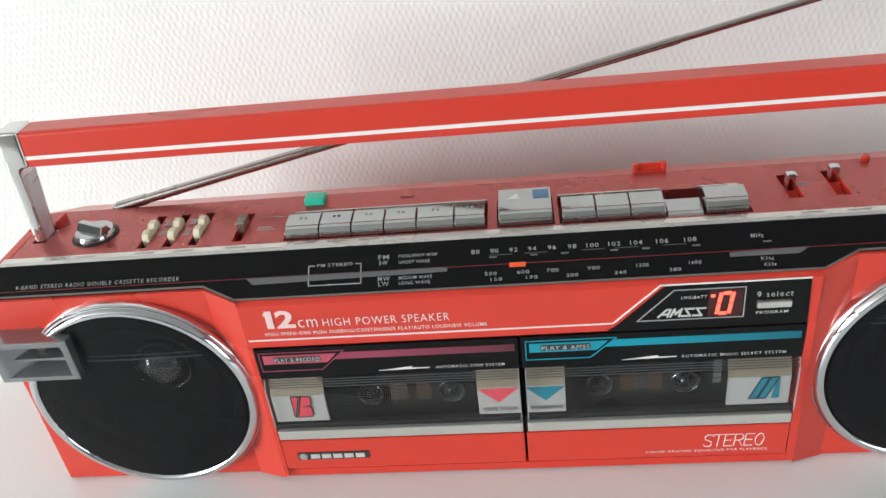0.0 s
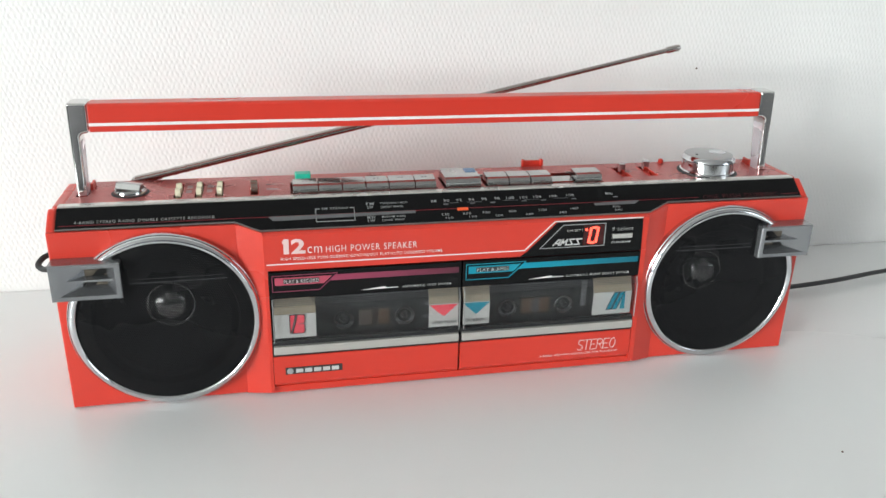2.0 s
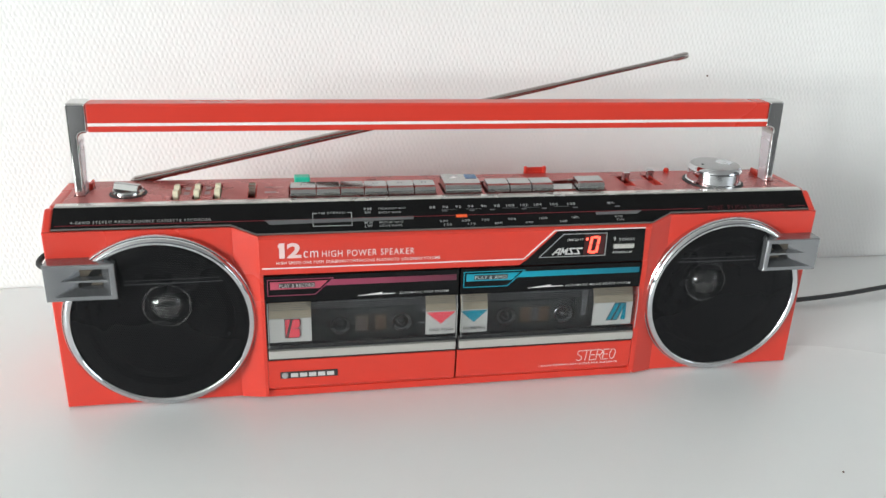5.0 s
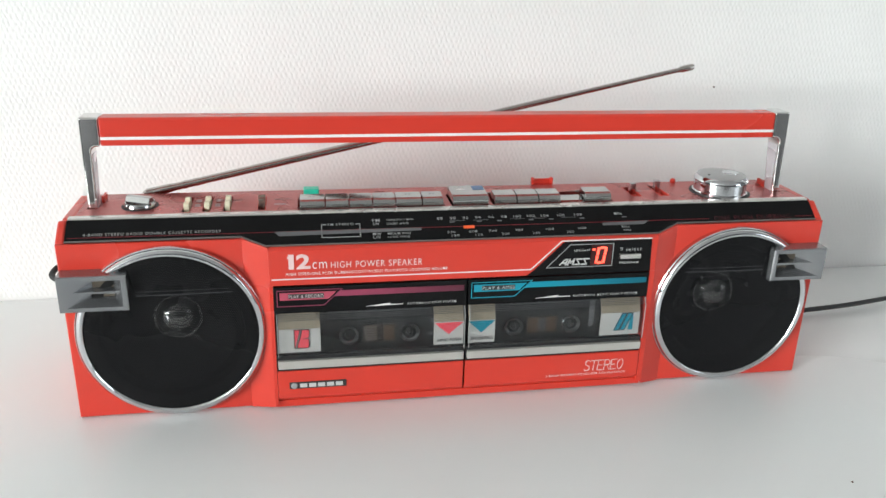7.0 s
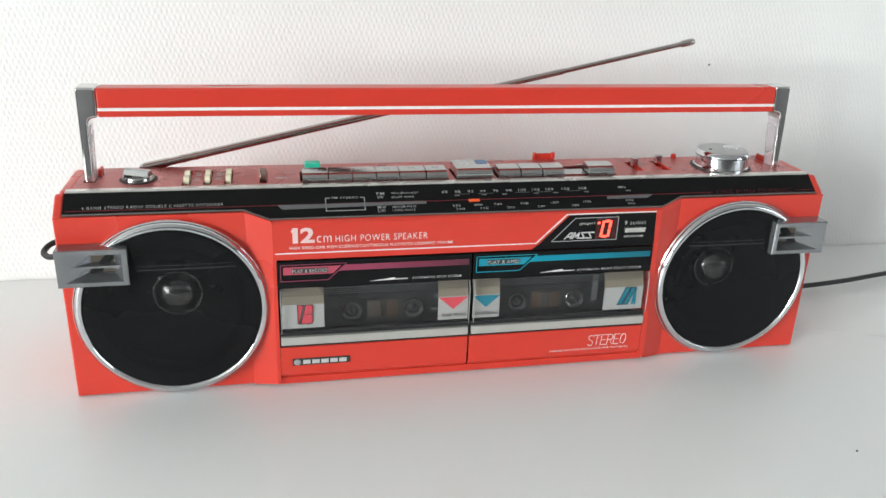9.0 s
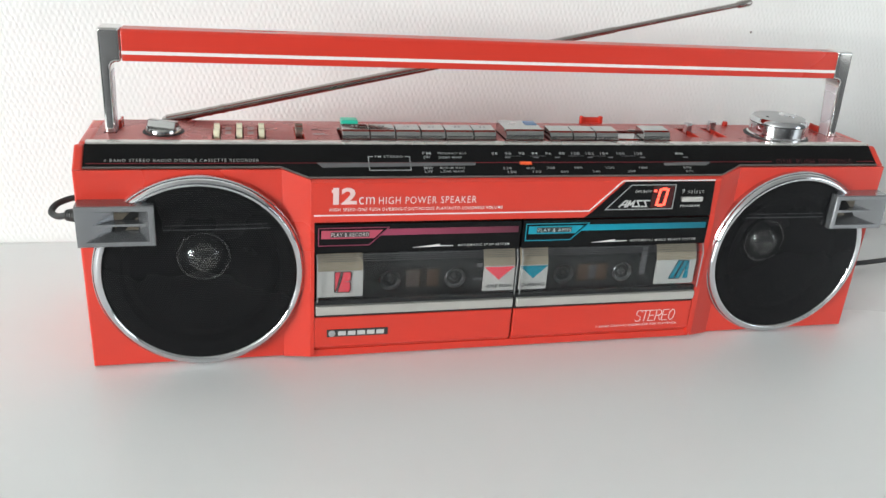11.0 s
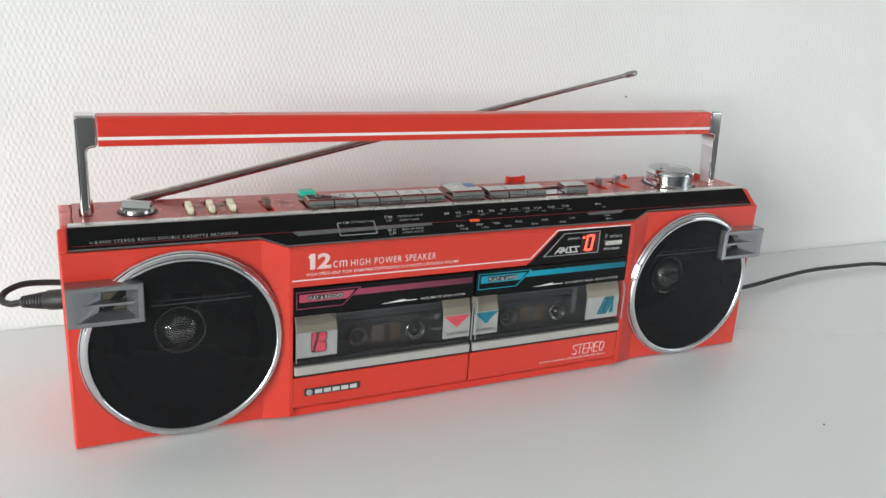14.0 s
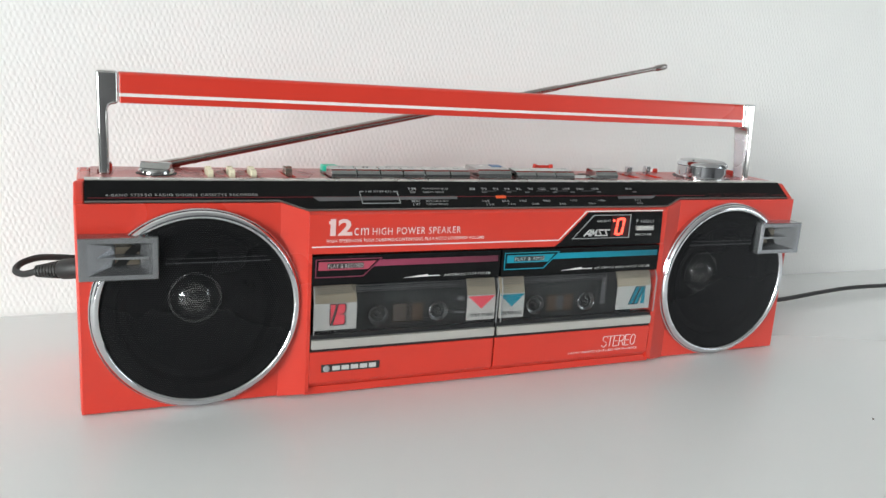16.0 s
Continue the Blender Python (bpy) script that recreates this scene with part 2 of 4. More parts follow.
def lathe(bm, prof, centre, axis="y", seg=48, caps=True):
    """(radius, height) turned round an axis through centre."""
    c = Vector(centre)
    rings = []
    for r, h in prof:
        ring = []
        for i in range(seg):
            a = 2 * math.pi * i / seg
            p, q = r * math.cos(a), r * math.sin(a)
            ring.append(bm.verts.new(c + (Vector((p, h, q)) if axis == "y" else Vector((p, q, h)) if axis == "z" else Vector((h, p, q)))))
        rings.append(ring)
    for a, b in zip(rings, rings[1:]):
        for i in range(seg):
            bm.faces.new((a[i], a[(i + 1) % seg], b[(i + 1) % seg], b[i]))
    if caps:
        bm.faces.new(rings[0])
        bm.faces.new(rings[-1])
    return bm


def tube(bm, pts, radii, seg=12):
    """A round bar along points, with a radius at each."""
    pts = [Vector(p) for p in pts]
    rings = []
    side = None
    for i, p in enumerate(pts):
        d = (pts[min(i + 1, len(pts) - 1)] - pts[max(i - 1, 0)]).normalized()
        if side is None:
            side = d.orthogonal().normalized()
        side = (side - d * side.dot(d)).normalized()
        up = d.cross(side)
        r = radii[i] if isinstance(radii, (list, tuple)) else radii
        rings.append([bm.verts.new(p + r * (math.cos(2 * math.pi * k / seg) * side + math.sin(2 * math.pi * k / seg) * up)) for k in range(seg)])
    for a, b in zip(rings, rings[1:]):
        for k in range(seg):
            bm.faces.new((a[k], a[(k + 1) % seg], b[(k + 1) % seg], b[k]))
    bm.faces.new(rings[0])
    bm.faces.new(rings[-1])
    return bm


def smooth_path(pts, n=12):
    """Points along a curve that passes through all of pts."""
    pts = [Vector(p) for p in pts]
    out = []
    for i in range(len(pts) - 1):
        p0, p1, p2, p3 = pts[max(i - 1, 0)], pts[i], pts[i + 1], pts[min(i + 2, len(pts) - 1)]
        for k in range(n):
            t = k / n
            out.append(0.5 * (2 * p1 + (p2 - p0) * t + (2 * p0 - 5 * p1 + 4 * p2 - p3) * t * t + (3 * p1 - p0 - 3 * p2 + p3) * t ** 3))
    return out + [pts[-1]]


def lettering(words, u0, u1, v0, v1, material, parent, face=front, bold=0.0, lean=0.0, w=0.0004, name="lettering", gap=1.16):
    """Printed words that fill the given rectangle of a face."""
    cu = bpy.data.curves.new(name, "FONT")
    cu.body, cu.shear, cu.offset, cu.resolution_u, cu.space_character = words, lean, bold, 3, gap
    tmp = bpy.data.objects.new(name, cu)
    scene.collection.objects.link(tmp)
    bpy.context.view_layer.update()
    me = bpy.data.meshes.new_from_object(tmp.evaluated_get(bpy.context.evaluated_depsgraph_get()))
    bpy.data.objects.remove(tmp)
    bpy.data.curves.remove(cu)
    co = np.empty(len(me.vertices) * 3)
    me.vertices.foreach_get("co", co)
    co = co.reshape(-1, 3)
    lo, hi = co.min(0), co.max(0)
    for v, c in zip(me.vertices, co):
        v.co = face(u0 + (c[0] - lo[0]) / (hi[0] - lo[0]) * (u1 - u0), v0 + (c[1] - lo[1]) / (hi[1] - lo[1]) * (v1 - v0), w)
    me.materials.clear()
    me.materials.append(material)
    ob = new(name, me)
    ob.parent = parent
    return ob


def bars(rows, material, parent, face=front, w=0.0004, name="print_bar"):
    """Unreadable print as plain bars."""
    for u0, u1, v0, v1 in rows:
        part(name, sheet(bmesh.new(), rect(u0, u1, v0, v1), face, 0.0, w), material, parent)


GLYPHS = {
    "S": [[(1, 0.86), (0.78, 1), (0.28, 1), (0.04, 0.84), (0.10, 0.62), (0.86, 0.40), (0.96, 0.16), (0.72, 0), (0.22, 0), (0, 0.14)]],
    "T": [[(-0.22, 1), (1.1, 1)], [(0.44, 1), (0.44, 0)]],
    "E": [[(1, 1), (0, 1), (0, 0), (1, 0)], [(0, 0.5), (0.8, 0.5)]],
    "R": [[(0, 0), (0, 1), (0.66, 1), (0.95, 0.86), (0.95, 0.62), (0.66, 0.48), (0, 0.48)], [(0.45, 0.48), (1, 0)]],
    "O": [[(0.5 + 0.5 * math.cos(k * math.pi / 9), 0.5 + 0.5 * math.sin(k * math.pi / 9)) for k in range(19)]],
    "A": [[(-0.12, 0), (0.52, 1), (0.95, 1), (0.95, 0)], [(0.28, 0.34), (0.95, 0.34)]],
    "M": [[(0, 0), (0.08, 1), (0.46, 0.30), (0.92, 1), (1, 0)]],
    "Z": [[(1, 1), (0.04, 1), (0.96, 0), (0, 0)]],
}


def stroked(words, u0, u1, v0, v1, wide, gap, material, parent, lean=0.0, w0=0.0, w1=0.0004):
    """Drawn letters of even strokes, one part a letter."""
    n = len(words)
    adv = (u1 - u0 + gap) / n
    for i, ch in enumerate(words):
        bm = bmesh.new()
        for line in GLYPHS[ch]:
            pts = [(u0 + i * adv + a * (adv - gap) + lean * b * (v1 - v0), v0 + b * (v1 - v0)) for a, b in line]
            outline(bm, pts, wide, front, w0, w1, closed=False)
        part("lettering", bm, material, parent)


def fading_print(name, near, far, x0, x1):
    """Printed colour that fades along the panel."""
    m = mat(name, near, 0.4, 0, 0.05)
    n, l = m.node_tree.nodes, m.node_tree.links
    tc, sep, span, mix = (n.new("ShaderNode" + k) for k in ("TexCoord", "SeparateXYZ", "MapRange", "MixRGB"))
    span.inputs["From Min"].default_value, span.inputs["From Max"].default_value = x0, x1
    mix.inputs[1].default_value, mix.inputs[2].default_value = (*near, 1), (*far, 1)
    l.new(tc.outputs["Object"], sep.inputs[0])
    l.new(sep.outputs["X"], span.inputs["Value"])
    l.new(span.outputs[0], mix.inputs[0])
    scale_node = next(q for q in n if q.type == "VECT_MATH")
    l.new(mix.outputs[0], scale_node.inputs[0])
    return m


# ---- room ----
def structure(name, bm, material, label):
    return tagged(part(name, bm, material), label, name.split("_")[0], kind="structure")


structure("wall_north", boxed(WEST - 0.15, EAST + 0.15, NORTH, NORTH + 0.15, FLOOR, CEIL), M_WALL, "white wall with painted woven glass-fibre wallpaper")
structure("wall_south", boxed(WEST - 0.15, EAST + 0.15, SOUTH - 0.15, SOUTH, FLOOR, CEIL), M_ROOM, "plain muted grey painted wall")
# The east opening is made only for the fill lamp.
for name, xa, xb, ya, yb in (("wall_west", WEST - 0.15, WEST, WIN_Y0, WIN_Y1), ("wall_east", EAST, EAST + 0.15, E_Y0, E_Y1)):
    bm = bmesh.new()
    box(bm, xa, xb, SOUTH, ya, FLOOR, CEIL)
    box(bm, xa, xb, yb, NORTH, FLOOR, CEIL)
    box(bm, xa, xb, ya, yb, FLOOR, WIN_Z0)
    box(bm, xa, xb, ya, yb, WIN_Z1, CEIL)
    structure(name, bm, M_ROOM, "plain muted grey painted wall with an opening for a lamp")
# Unseen frames and mullions, added to split the lamps' reflections in the chrome.
M_FRAME = mat("white window paint", (0.72, 0.72, 0.70), 0.4, 0, 0.03, 12, 0.05, 400)
for name, xa, ya, yb in (("window_1", WEST - 0.09, WIN_Y0, WIN_Y1), ("window_2", EAST + 0.04, E_Y0, E_Y1)):
    bm = bmesh.new()
    for za, zb in ((WIN_Z0, WIN_Z0 + 0.06), (WIN_Z1 - 0.06, WIN_Z1)):
        box(bm, xa, xa + 0.05, ya, yb, za, zb, 0.004)
    for y in (ya, yb - 0.06):
        box(bm, xa, xa + 0.05, y, y + 0.06, WIN_Z0 + 0.06, WIN_Z1 - 0.06, 0.004)
    window = structure(name, bm, M_FRAME, "unseen white window frame added to break up chrome reflections")
    third = (yb - ya) / 3
    for k in (1, 2):
        part("added_mullion", boxed(xa, xa + 0.05, ya + third * k - 0.05, ya + third * k + 0.05, WIN_Z0 + 0.06, WIN_Z1 - 0.06, 0.004), M_FRAME, window)
structure("floor", boxed(WEST - 0.15, EAST + 0.15, SOUTH - 0.15, NORTH + 0.15, FLOOR - 0.1, FLOOR), M_FLOOR, "grey-brown wooden floor")
structure("ceiling", boxed(WEST - 0.15, EAST + 0.15, SOUTH - 0.15, NORTH + 0.15, CEIL, CEIL + 0.1), M_PAINT, "plain off-white ceiling")

# ---- table ----
table = tagged(new("table"), "white satin laminate table pushed against the wall", "table")
part("tabletop", boxed(-1.0, 1.35, -0.62, NORTH - 0.0015, -0.028, 0.0, 0.0012), M_TABLE, table)
for lx in (-0.95, 1.3):
    for ly in (-0.57, 0.14):
        part("leg", boxed(lx - 0.025, lx + 0.025, ly - 0.025, ly + 0.025, FLOOR, -0.028, 0.002), M_TABLE, table)

# ---- boombox ----
boombox = tagged(new("boombox"), "red double cassette boombox with chrome-ringed speakers standing on the white table", "boombox")
boombox.rotation_euler = (0, 0, radians(0.4))
HX, CX, CZ = 0.2592, 0.1940, 0.0613
TX = 0.2574


def holed_plate(bm, x0, x1, y0, y1, z, holes, deep):
    """A level plate with sunken rectangular wells: (x0, x1, y0, y1)."""
    xs = sorted({x0, x1, *[h[0] for h in holes], *[h[1] for h in holes]})
    ys = sorted({y0, y1, *[h[2] for h in holes], *[h[3] for h in holes]})
    vert = {}

    def v(x, y, zz):
        key = (round(x, 6), round(y, 6), round(zz, 6))
        if key not in vert:
            vert[key] = bm.verts.new((x, y, zz))
        return vert[key]

    def well(x, y):
        return any(h[0] < x < h[1] and h[2] < y < h[3] for h in holes)

    inside = [[well((a + b) / 2, (c + d) / 2) for c, d in zip(ys, ys[1:])] for a, b in zip(xs, xs[1:])]
    for i, (a, b) in enumerate(zip(xs, xs[1:])):
        for j, (c, d) in enumerate(zip(ys, ys[1:])):
            zz = z - deep if inside[i][j] else z
            bm.faces.new((v(a, c, zz), v(b, c, zz), v(b, d, zz), v(a, d, zz)))
            if i + 1 < len(xs) - 1 and inside[i][j] != inside[i + 1][j]:
                bm.faces.new((v(b, c, z), v(b, d, z), v(b, d, z - deep), v(b, c, z - deep)))
            if j + 1 < len(ys) - 1 and inside[i][j] != inside[i][j + 1]:
                bm.faces.new((v(a, d, z), v(b, d, z), v(b, d, z - deep), v(a, d, z - deep)))
    for a, b in zip(xs, xs[1:]):
        for y in (y0, y1):
            hole = well((a + b) / 2, y0 + 1e-5 if y == y0 else y1 - 1e-5)
            bm.faces.new((v(a, y, z - deep if hole else z), v(b, y, z - deep if hole else z), v(b, y, z - deep - 0.001), v(a, y, z - deep - 0.001)))
    for c, d in zip(ys, ys[1:]):
        for x in (x0, x1):
            bm.faces.new((v(x, c, z), v(x, d, z), v(x, d, z - deep - 0.001), v(x, c, z - deep - 0.001)))
    return bm


# rear shell
bm = prism(bmesh.new(), [(0.0425, 0.003), (0.115, 0.003), (0.115, 0.116), (0.0755, 0.1332), (0.0735, 0.1340), (0.0735, 0.124), (0.0425, 0.124)], -0.2578, 0.2578, 0.0012)
box(bm, -0.2578, -0.2515, 0.0238, 0.0427, 0.0032, 0.1245)
box(bm, 0.2515, 0.2578, 0.0238, 0.0427, 0.0032, 0.1245)
box(bm, -0.2515, 0.2515, 0.0238, 0.0427, 0.0032, 0.0060)
part("rear_shell", bm, M_RED, boombox, "red plastic rear shell")
for s in (-1, 1):
    part("side_cheek", boxed(min(s * 0.2505, s * 0.2576), max(s * 0.2505, s * 0.2576), 0.0238, 0.0735, 0.120, 0.1342, 0.0018), M_RED, boombox)
    part("front_cheek", prism(bmesh.new(), [(0.0084, 0.0009), (0.0084, 0.1236), (0.0200, 0.1330), (0.0228, 0.1340), (0.0228, 0.0009)], min(s * 0.2536, s * HX), max(s * 0.2536, s * HX), 0.0014), M_RED, boombox)
part("bottom_plate", boxed(-0.2538, 0.2538, 0.0075, 0.0228, 0.0010, 0.005), M_RED, boombox)
for fx in (-0.22, 0.22):
    for fy in (0.022, 0.098):
        part("rubber_foot", lathe(bmesh.new(), [(0.007, 0), (0.0075, 0.001), (0.0075, 0.0032)], (fx, fy, 0), "z", 20), M_RUBBER, boombox, "black rubber foot")


# speaker baffles with a round opening
def baffle(s):
    bm = bmesh.new()
    x0, x1, z0, z1, yf, r = 0.1475, 0.2588, 0.0008, 0.1232, 0.0062, 0.0485
    angles = sorted([2 * math.pi * i / 72 for i in range(72)] + [math.atan2(z - CZ, x - CX) % (2 * math.pi) for x in (x0, x1) for z in (z0, z1)])
    rows = []
    for a in angles:
        c, d = math.cos(a), math.sin(a)
        k = min(((x1 if c > 0 else x0) - CX) / c if abs(c) > 1e-9 else 9, ((z1 if d > 0 else z0) - CZ) / d if abs(d) > 1e-9 else 9)
        soft = 0.0012 if (c > 0 and abs(k * c - (x1 - CX)) < 1e-6) or (d < 0 and abs(k * d - (z0 - CZ)) < 1e-6) else 0.00002
        rows.append([bm.verts.new((s * (CX + rr * c), y, CZ + rr * d)) for rr, y in ((k, yf + 0.0022), (k, yf + soft), (k - soft * 0.4, yf + soft * 0.35), (k - soft, yf), (r, yf), (r, yf + 0.006))])
    for i in range(len(rows)):
        a, b = rows[i], rows[(i + 1) % len(rows)]
        for j in range(5):
            bm.faces.new((a[j], a[j + 1], b[j + 1], b[j]))
    part("baffle", bm, M_RED, boombox, "red plastic speaker baffle")
    bm = bmesh.new()
    hexa(bm, [(s * 0.1315, 0.0, 0.0030), (s * 0.1475, 0.0062, 0.0010), (s * 0.1475, 0.012, 0.0010), (s * 0.1315, 0.012, 0.0030),
              (s * 0.1315, 0.0008, 0.1187), (s * 0.1475, 0.0063, 0.1234), (s * 0.1475, 0.012, 0.1236), (s * 0.1315, 0.012, 0.1187)])
    part("slanted_flank", bm, M_RED, boombox)


# perforated grille, one mesh for both speakers
def grille_mesh():
    pitch, r_out, hole, deep = 0.00135, 0.0535, 0.00050, 0.0003
    verts, faces, index = [], [], {}

    def dome(x, z):
        return -0.0016 * (1 - (x * x + z * z) / (r_out * r_out)) - 0.0002

    def corner(x, z):
        key = (round(x * 1e6 / 4), round(z * 1e6 / 4))
        for dx in (0, -1, 1):
            for dz in (0, -1, 1):
                if (key[0] + dx, key[1] + dz) in index:
                    return index[(key[0] + dx, key[1] + dz)]
        index[key] = len(verts)
        verts.append((x, dome(x, z), z))
        return index[key]

    big = pitch / math.sqrt(3)
    n = int(r_out / pitch) + 3
    for j in range(-n * 2, n * 2):
        for i in range(-n - 2, n + 2):
            cx, cz = (i + 0.5 * (j % 2)) * pitch, j * pitch * math.sqrt(3) / 2
            if cx * cx + cz * cz > (r_out - 0.0004) ** 2:
                continue
            if -0.061 < cx < CX - TX + 0.0385 and 0.0237 < cz < 0.0435:
                continue
            ring = [corner(cx + big * math.cos(math.pi / 6 + k * math.pi / 3), cz + big * math.sin(math.pi / 6 + k * math.pi / 3)) for k in range(6)]
            base = len(verts)
            for k in range(6):
                a = math.pi / 6 + k * math.pi / 3
                x, z = cx + hole * math.cos(a), cz + hole * math.sin(a)
                verts.append((x, dome(x, z), z))
            for k in range(6):
                a = math.pi / 6 + k * math.pi / 3
                x, z = cx + hole * math.cos(a), cz + hole * math.sin(a)
                verts.append((x, dome(x, z) + deep, z))
            for k in range(6):
                q = (k + 1) % 6
                faces.append((ring[k], ring[q], base + q, base + k))
                faces.append((base + k, base + q, base + 6 + q, base + 6 + k))
    me = bpy.data.meshes.new("speaker_grille")
    me.from_pydata(verts, [], faces)
    me.materials.append(M_GRILLE)
    return me


GRILLE = grille_mesh()
# A paler, uneven black for the rows of dots on the grille.
M_RIDGE = mat("paler uneven black", (0.06, 0.06, 0.065), 0.30, 0.3, 0.5, 700)


def speaker(s):
    c = (s * CX, 0, CZ)
    bm = lathe(bmesh.new(), [(0.0599, 0.0080), (0.0599, 0.0030), (0.0595, 0.0020), (0.0591, 0.0017), (0.0590, 0.0023), (0.0588, 0.0023), (0.0586, 0.0010), (0.0572, -0.0005), (0.0569, -0.0007), (0.0551, -0.0009), (0.0549, -0.0008), (0.0537, 0.0004), (0.0535, 0.0012), (0.0535, 0.0032)], c, "y", 120, False)
    hidden = [v for v in bm.verts if abs(v.co.x) > TX - 0.0385 and 0.0850 < v.co.z < 0.1048]
    bmesh.ops.delete(bm, geom=hidden, context="VERTS")
    ring = part("speaker_ring", bm, M_CHROME, boombox, "chrome ring round the speaker", True)
    groove = lathe(bmesh.new(), [(0.0591, 0.0020), (0.0587, 0.0020)], c, "y", 120, False)
    bmesh.ops.delete(groove, geom=[v for v in groove.verts if abs(v.co.x) > TX - 0.0385 and 0.0850 < v.co.z < 0.1048], context="VERTS")
    part("groove", groove, M_MATT, ring, "dark groove in the ring")
    g = new("speaker_grille", GRILLE)
    g.parent, g.location, g.scale = boombox, c, (-s, 1, 1)
    tagged(g, "black perforated metal grille")
    part("backing", lathe(bmesh.new(), [(0.0537, 0.0010), (0.0500, 0.0018), (0.0460, 0.0034), (0.0440, 0.0100)], c, "y", 64, False), M_CONE, ring)
    for dz, r in ((0.0318, 0.00040), (0.0292, 0.00055)):
        half = math.sqrt(0.0530 ** 2 - dz ** 2)
        bm = bmesh.new()
        for k in range(int(half * 1.33 / 0.00125)):
            x = -half * 0.42 + 0.00125 * k
            lathe(bm, [(r, 0.0), (r * 0.75, -0.0004)], (x, -0.0016 * (1 - (x * x + dz * dz) / 0.0535 ** 2) - 0.0001, dz), "y", 6)
        part("ridge", bm, M_RIDGE, g, "row of pressed dots")
    part("basket", lathe(bmesh.new(), [(0.0470, 0.008), (0.0470, 0.040), (0.0004, 0.040)], c, "y", 40, False), M_CONE, boombox, "dark speaker chamber")
    cone = part("cone", lathe(bmesh.new(), [(0.0468, 0.010), (0.0400, 0.0085), (0.0370, 0.012), (0.0170, 0.030), (0.0165, 0.034)], c, "y", 64, False), M_CONE, boombox, "black paper speaker cone", True)
    part("dust_cap", lathe(bmesh.new(), [(0.0172, 0.0305), (0.0160, 0.0275), (0.0152, 0.0283), (0.0130, 0.0248), (0.0095, 0.0215), (0.0050, 0.0197), (0.0006, 0.0192)], c, "y", 48), M_CAP, cone, "shiny grey dust cap", True)


def tweeter(s):
    """A small grey horn; u runs from its outer end to its inner end."""
    u_out, u_in, v0, v1, yf, yb = -0.0002, 0.0405, 0.0830, 0.1068, -0.0062, 0.0068

    def p(u, y, z):
        return (s * (TX - u), y, z)

    bm = bmesh.new()
    vm = (v0 + v1) / 2
    rings = [
        [(u_out, yb, v0), (u_in, yb, v0), (u_in, yb, v1), (u_out, yb, v1)],
        [(u_out, yf + 0.0006, v0), (u_in, yf + 0.0006, v0), (u_in, yf + 0.0006, v1), (u_out, yf + 0.0006, v1)],
        [(u_out + 0.0006, yf, v0 + 0.0006), (u_in - 0.0006, yf, v0 + 0.0006), (u_in - 0.0006, yf, v1 - 0.0006), (u_out + 0.0006, yf, v1 - 0.0006)],
        [(0.0045, yf, v0 + 0.0030), (u_in - 0.0032, yf, v0 + 0.0030), (u_in - 0.0032, yf, v1 - 0.0030), (0.0045, yf, v1 - 0.0030)],
        [(0.0185, yf + 0.0090, vm - 0.0052), (0.0310, yf + 0.0090, vm - 0.0052), (0.0310, yf + 0.0090, vm + 0.0052), (0.0185, yf + 0.0090, vm + 0.0052)],
    ]
    vs = [[bm.verts.new(p(*q)) for q in r] for r in rings]
    for a, b in zip(vs, vs[1:]):
        for i in range(4):
            bm.faces.new((a[i], a[(i + 1) % 4], b[(i + 1) % 4], b[i]))
    bm.faces.new(vs[0])
    tw = part("tweeter", bm, M_GREY, boombox, "grey metallic plastic tweeter horn")
    bm = bmesh.new()
    x0, x1 = sorted((s * (TX - 0.0186), s * (TX - 0.0309)))
    box(bm, x0, x1, yf + 0.0085, yf + 0.0112, vm - 0.0051, vm + 0.0051)
    part("slot", bm, M_OLIVE, tw, "brown-grey slot")
    bm = bmesh.new()
    hexa(bm, [p(0.0075, yf + 0.0026, vm - 0.0003), p(u_in - 0.0050, yf + 0.0024, vm - 0.0009), p(0.0312, yf + 0.0088, vm - 0.0012), p(0.0180, yf + 0.0088, vm - 0.0012),
              p(0.0075, yf + 0.0026, vm + 0.0003), p(u_in - 0.0050, yf + 0.0024, vm + 0.0009), p(0.0312, yf + 0.0088, vm + 0.0012), p(0.0180, yf + 0.0088, vm + 0.0012)])
    part("vane", bm, M_GREY, tw)


for s in (-1, 1):
    baffle(s)
    speaker(s)
    tweeter(s)

# upper front panel
panel = part("front_panel", prism(bmesh.new(), [(0.0, 0.0926), (0.0, 0.1168), (0.0030, 0.1186), (0.014, 0.1186), (0.014, 0.0926)], -0.1316, 0.1316, 0.0004), M_RED, boombox, "red plastic front panel with white print")
part("side_margin", boxed(-0.1316, -0.1294, 0.0, 0.014, 0.0045, 0.0926), M_RED, boombox)
part("side_margin", boxed(0.1279, 0.1316, 0.0, 0.014, 0.0045, 0.0926), M_RED, boombox)
bm = outline(bmesh.new(), [(-0.1295, 0.0972), (0.0418, 0.0972), (0.0622, 0.1170), (0.1262, 0.1170)], 0.0007, closed=False)
part("trim_line", bm, M_WHITE, panel, "thin white line")
lettering("1", -0.1188, -0.1154, 0.1040, 0.1143, M_PALE, panel, bold=0.0)
part("serif", sheet(bmesh.new(), [(-0.1196, 0.1112), (-0.1180, 0.1112), (-0.1180, 0.1143), (-0.1184, 0.1132), (-0.1196, 0.1128)], front, 0.0, 0.0003), M_PALE, panel)
lettering("2", -0.1140, -0.1050, 0.1040, 0.1143, M_PALE, panel, bold=0.035)
lettering("cm", -0.1037, -0.0945, 0.1040, 0.1085, M_WHITE, panel, bold=-0.008)
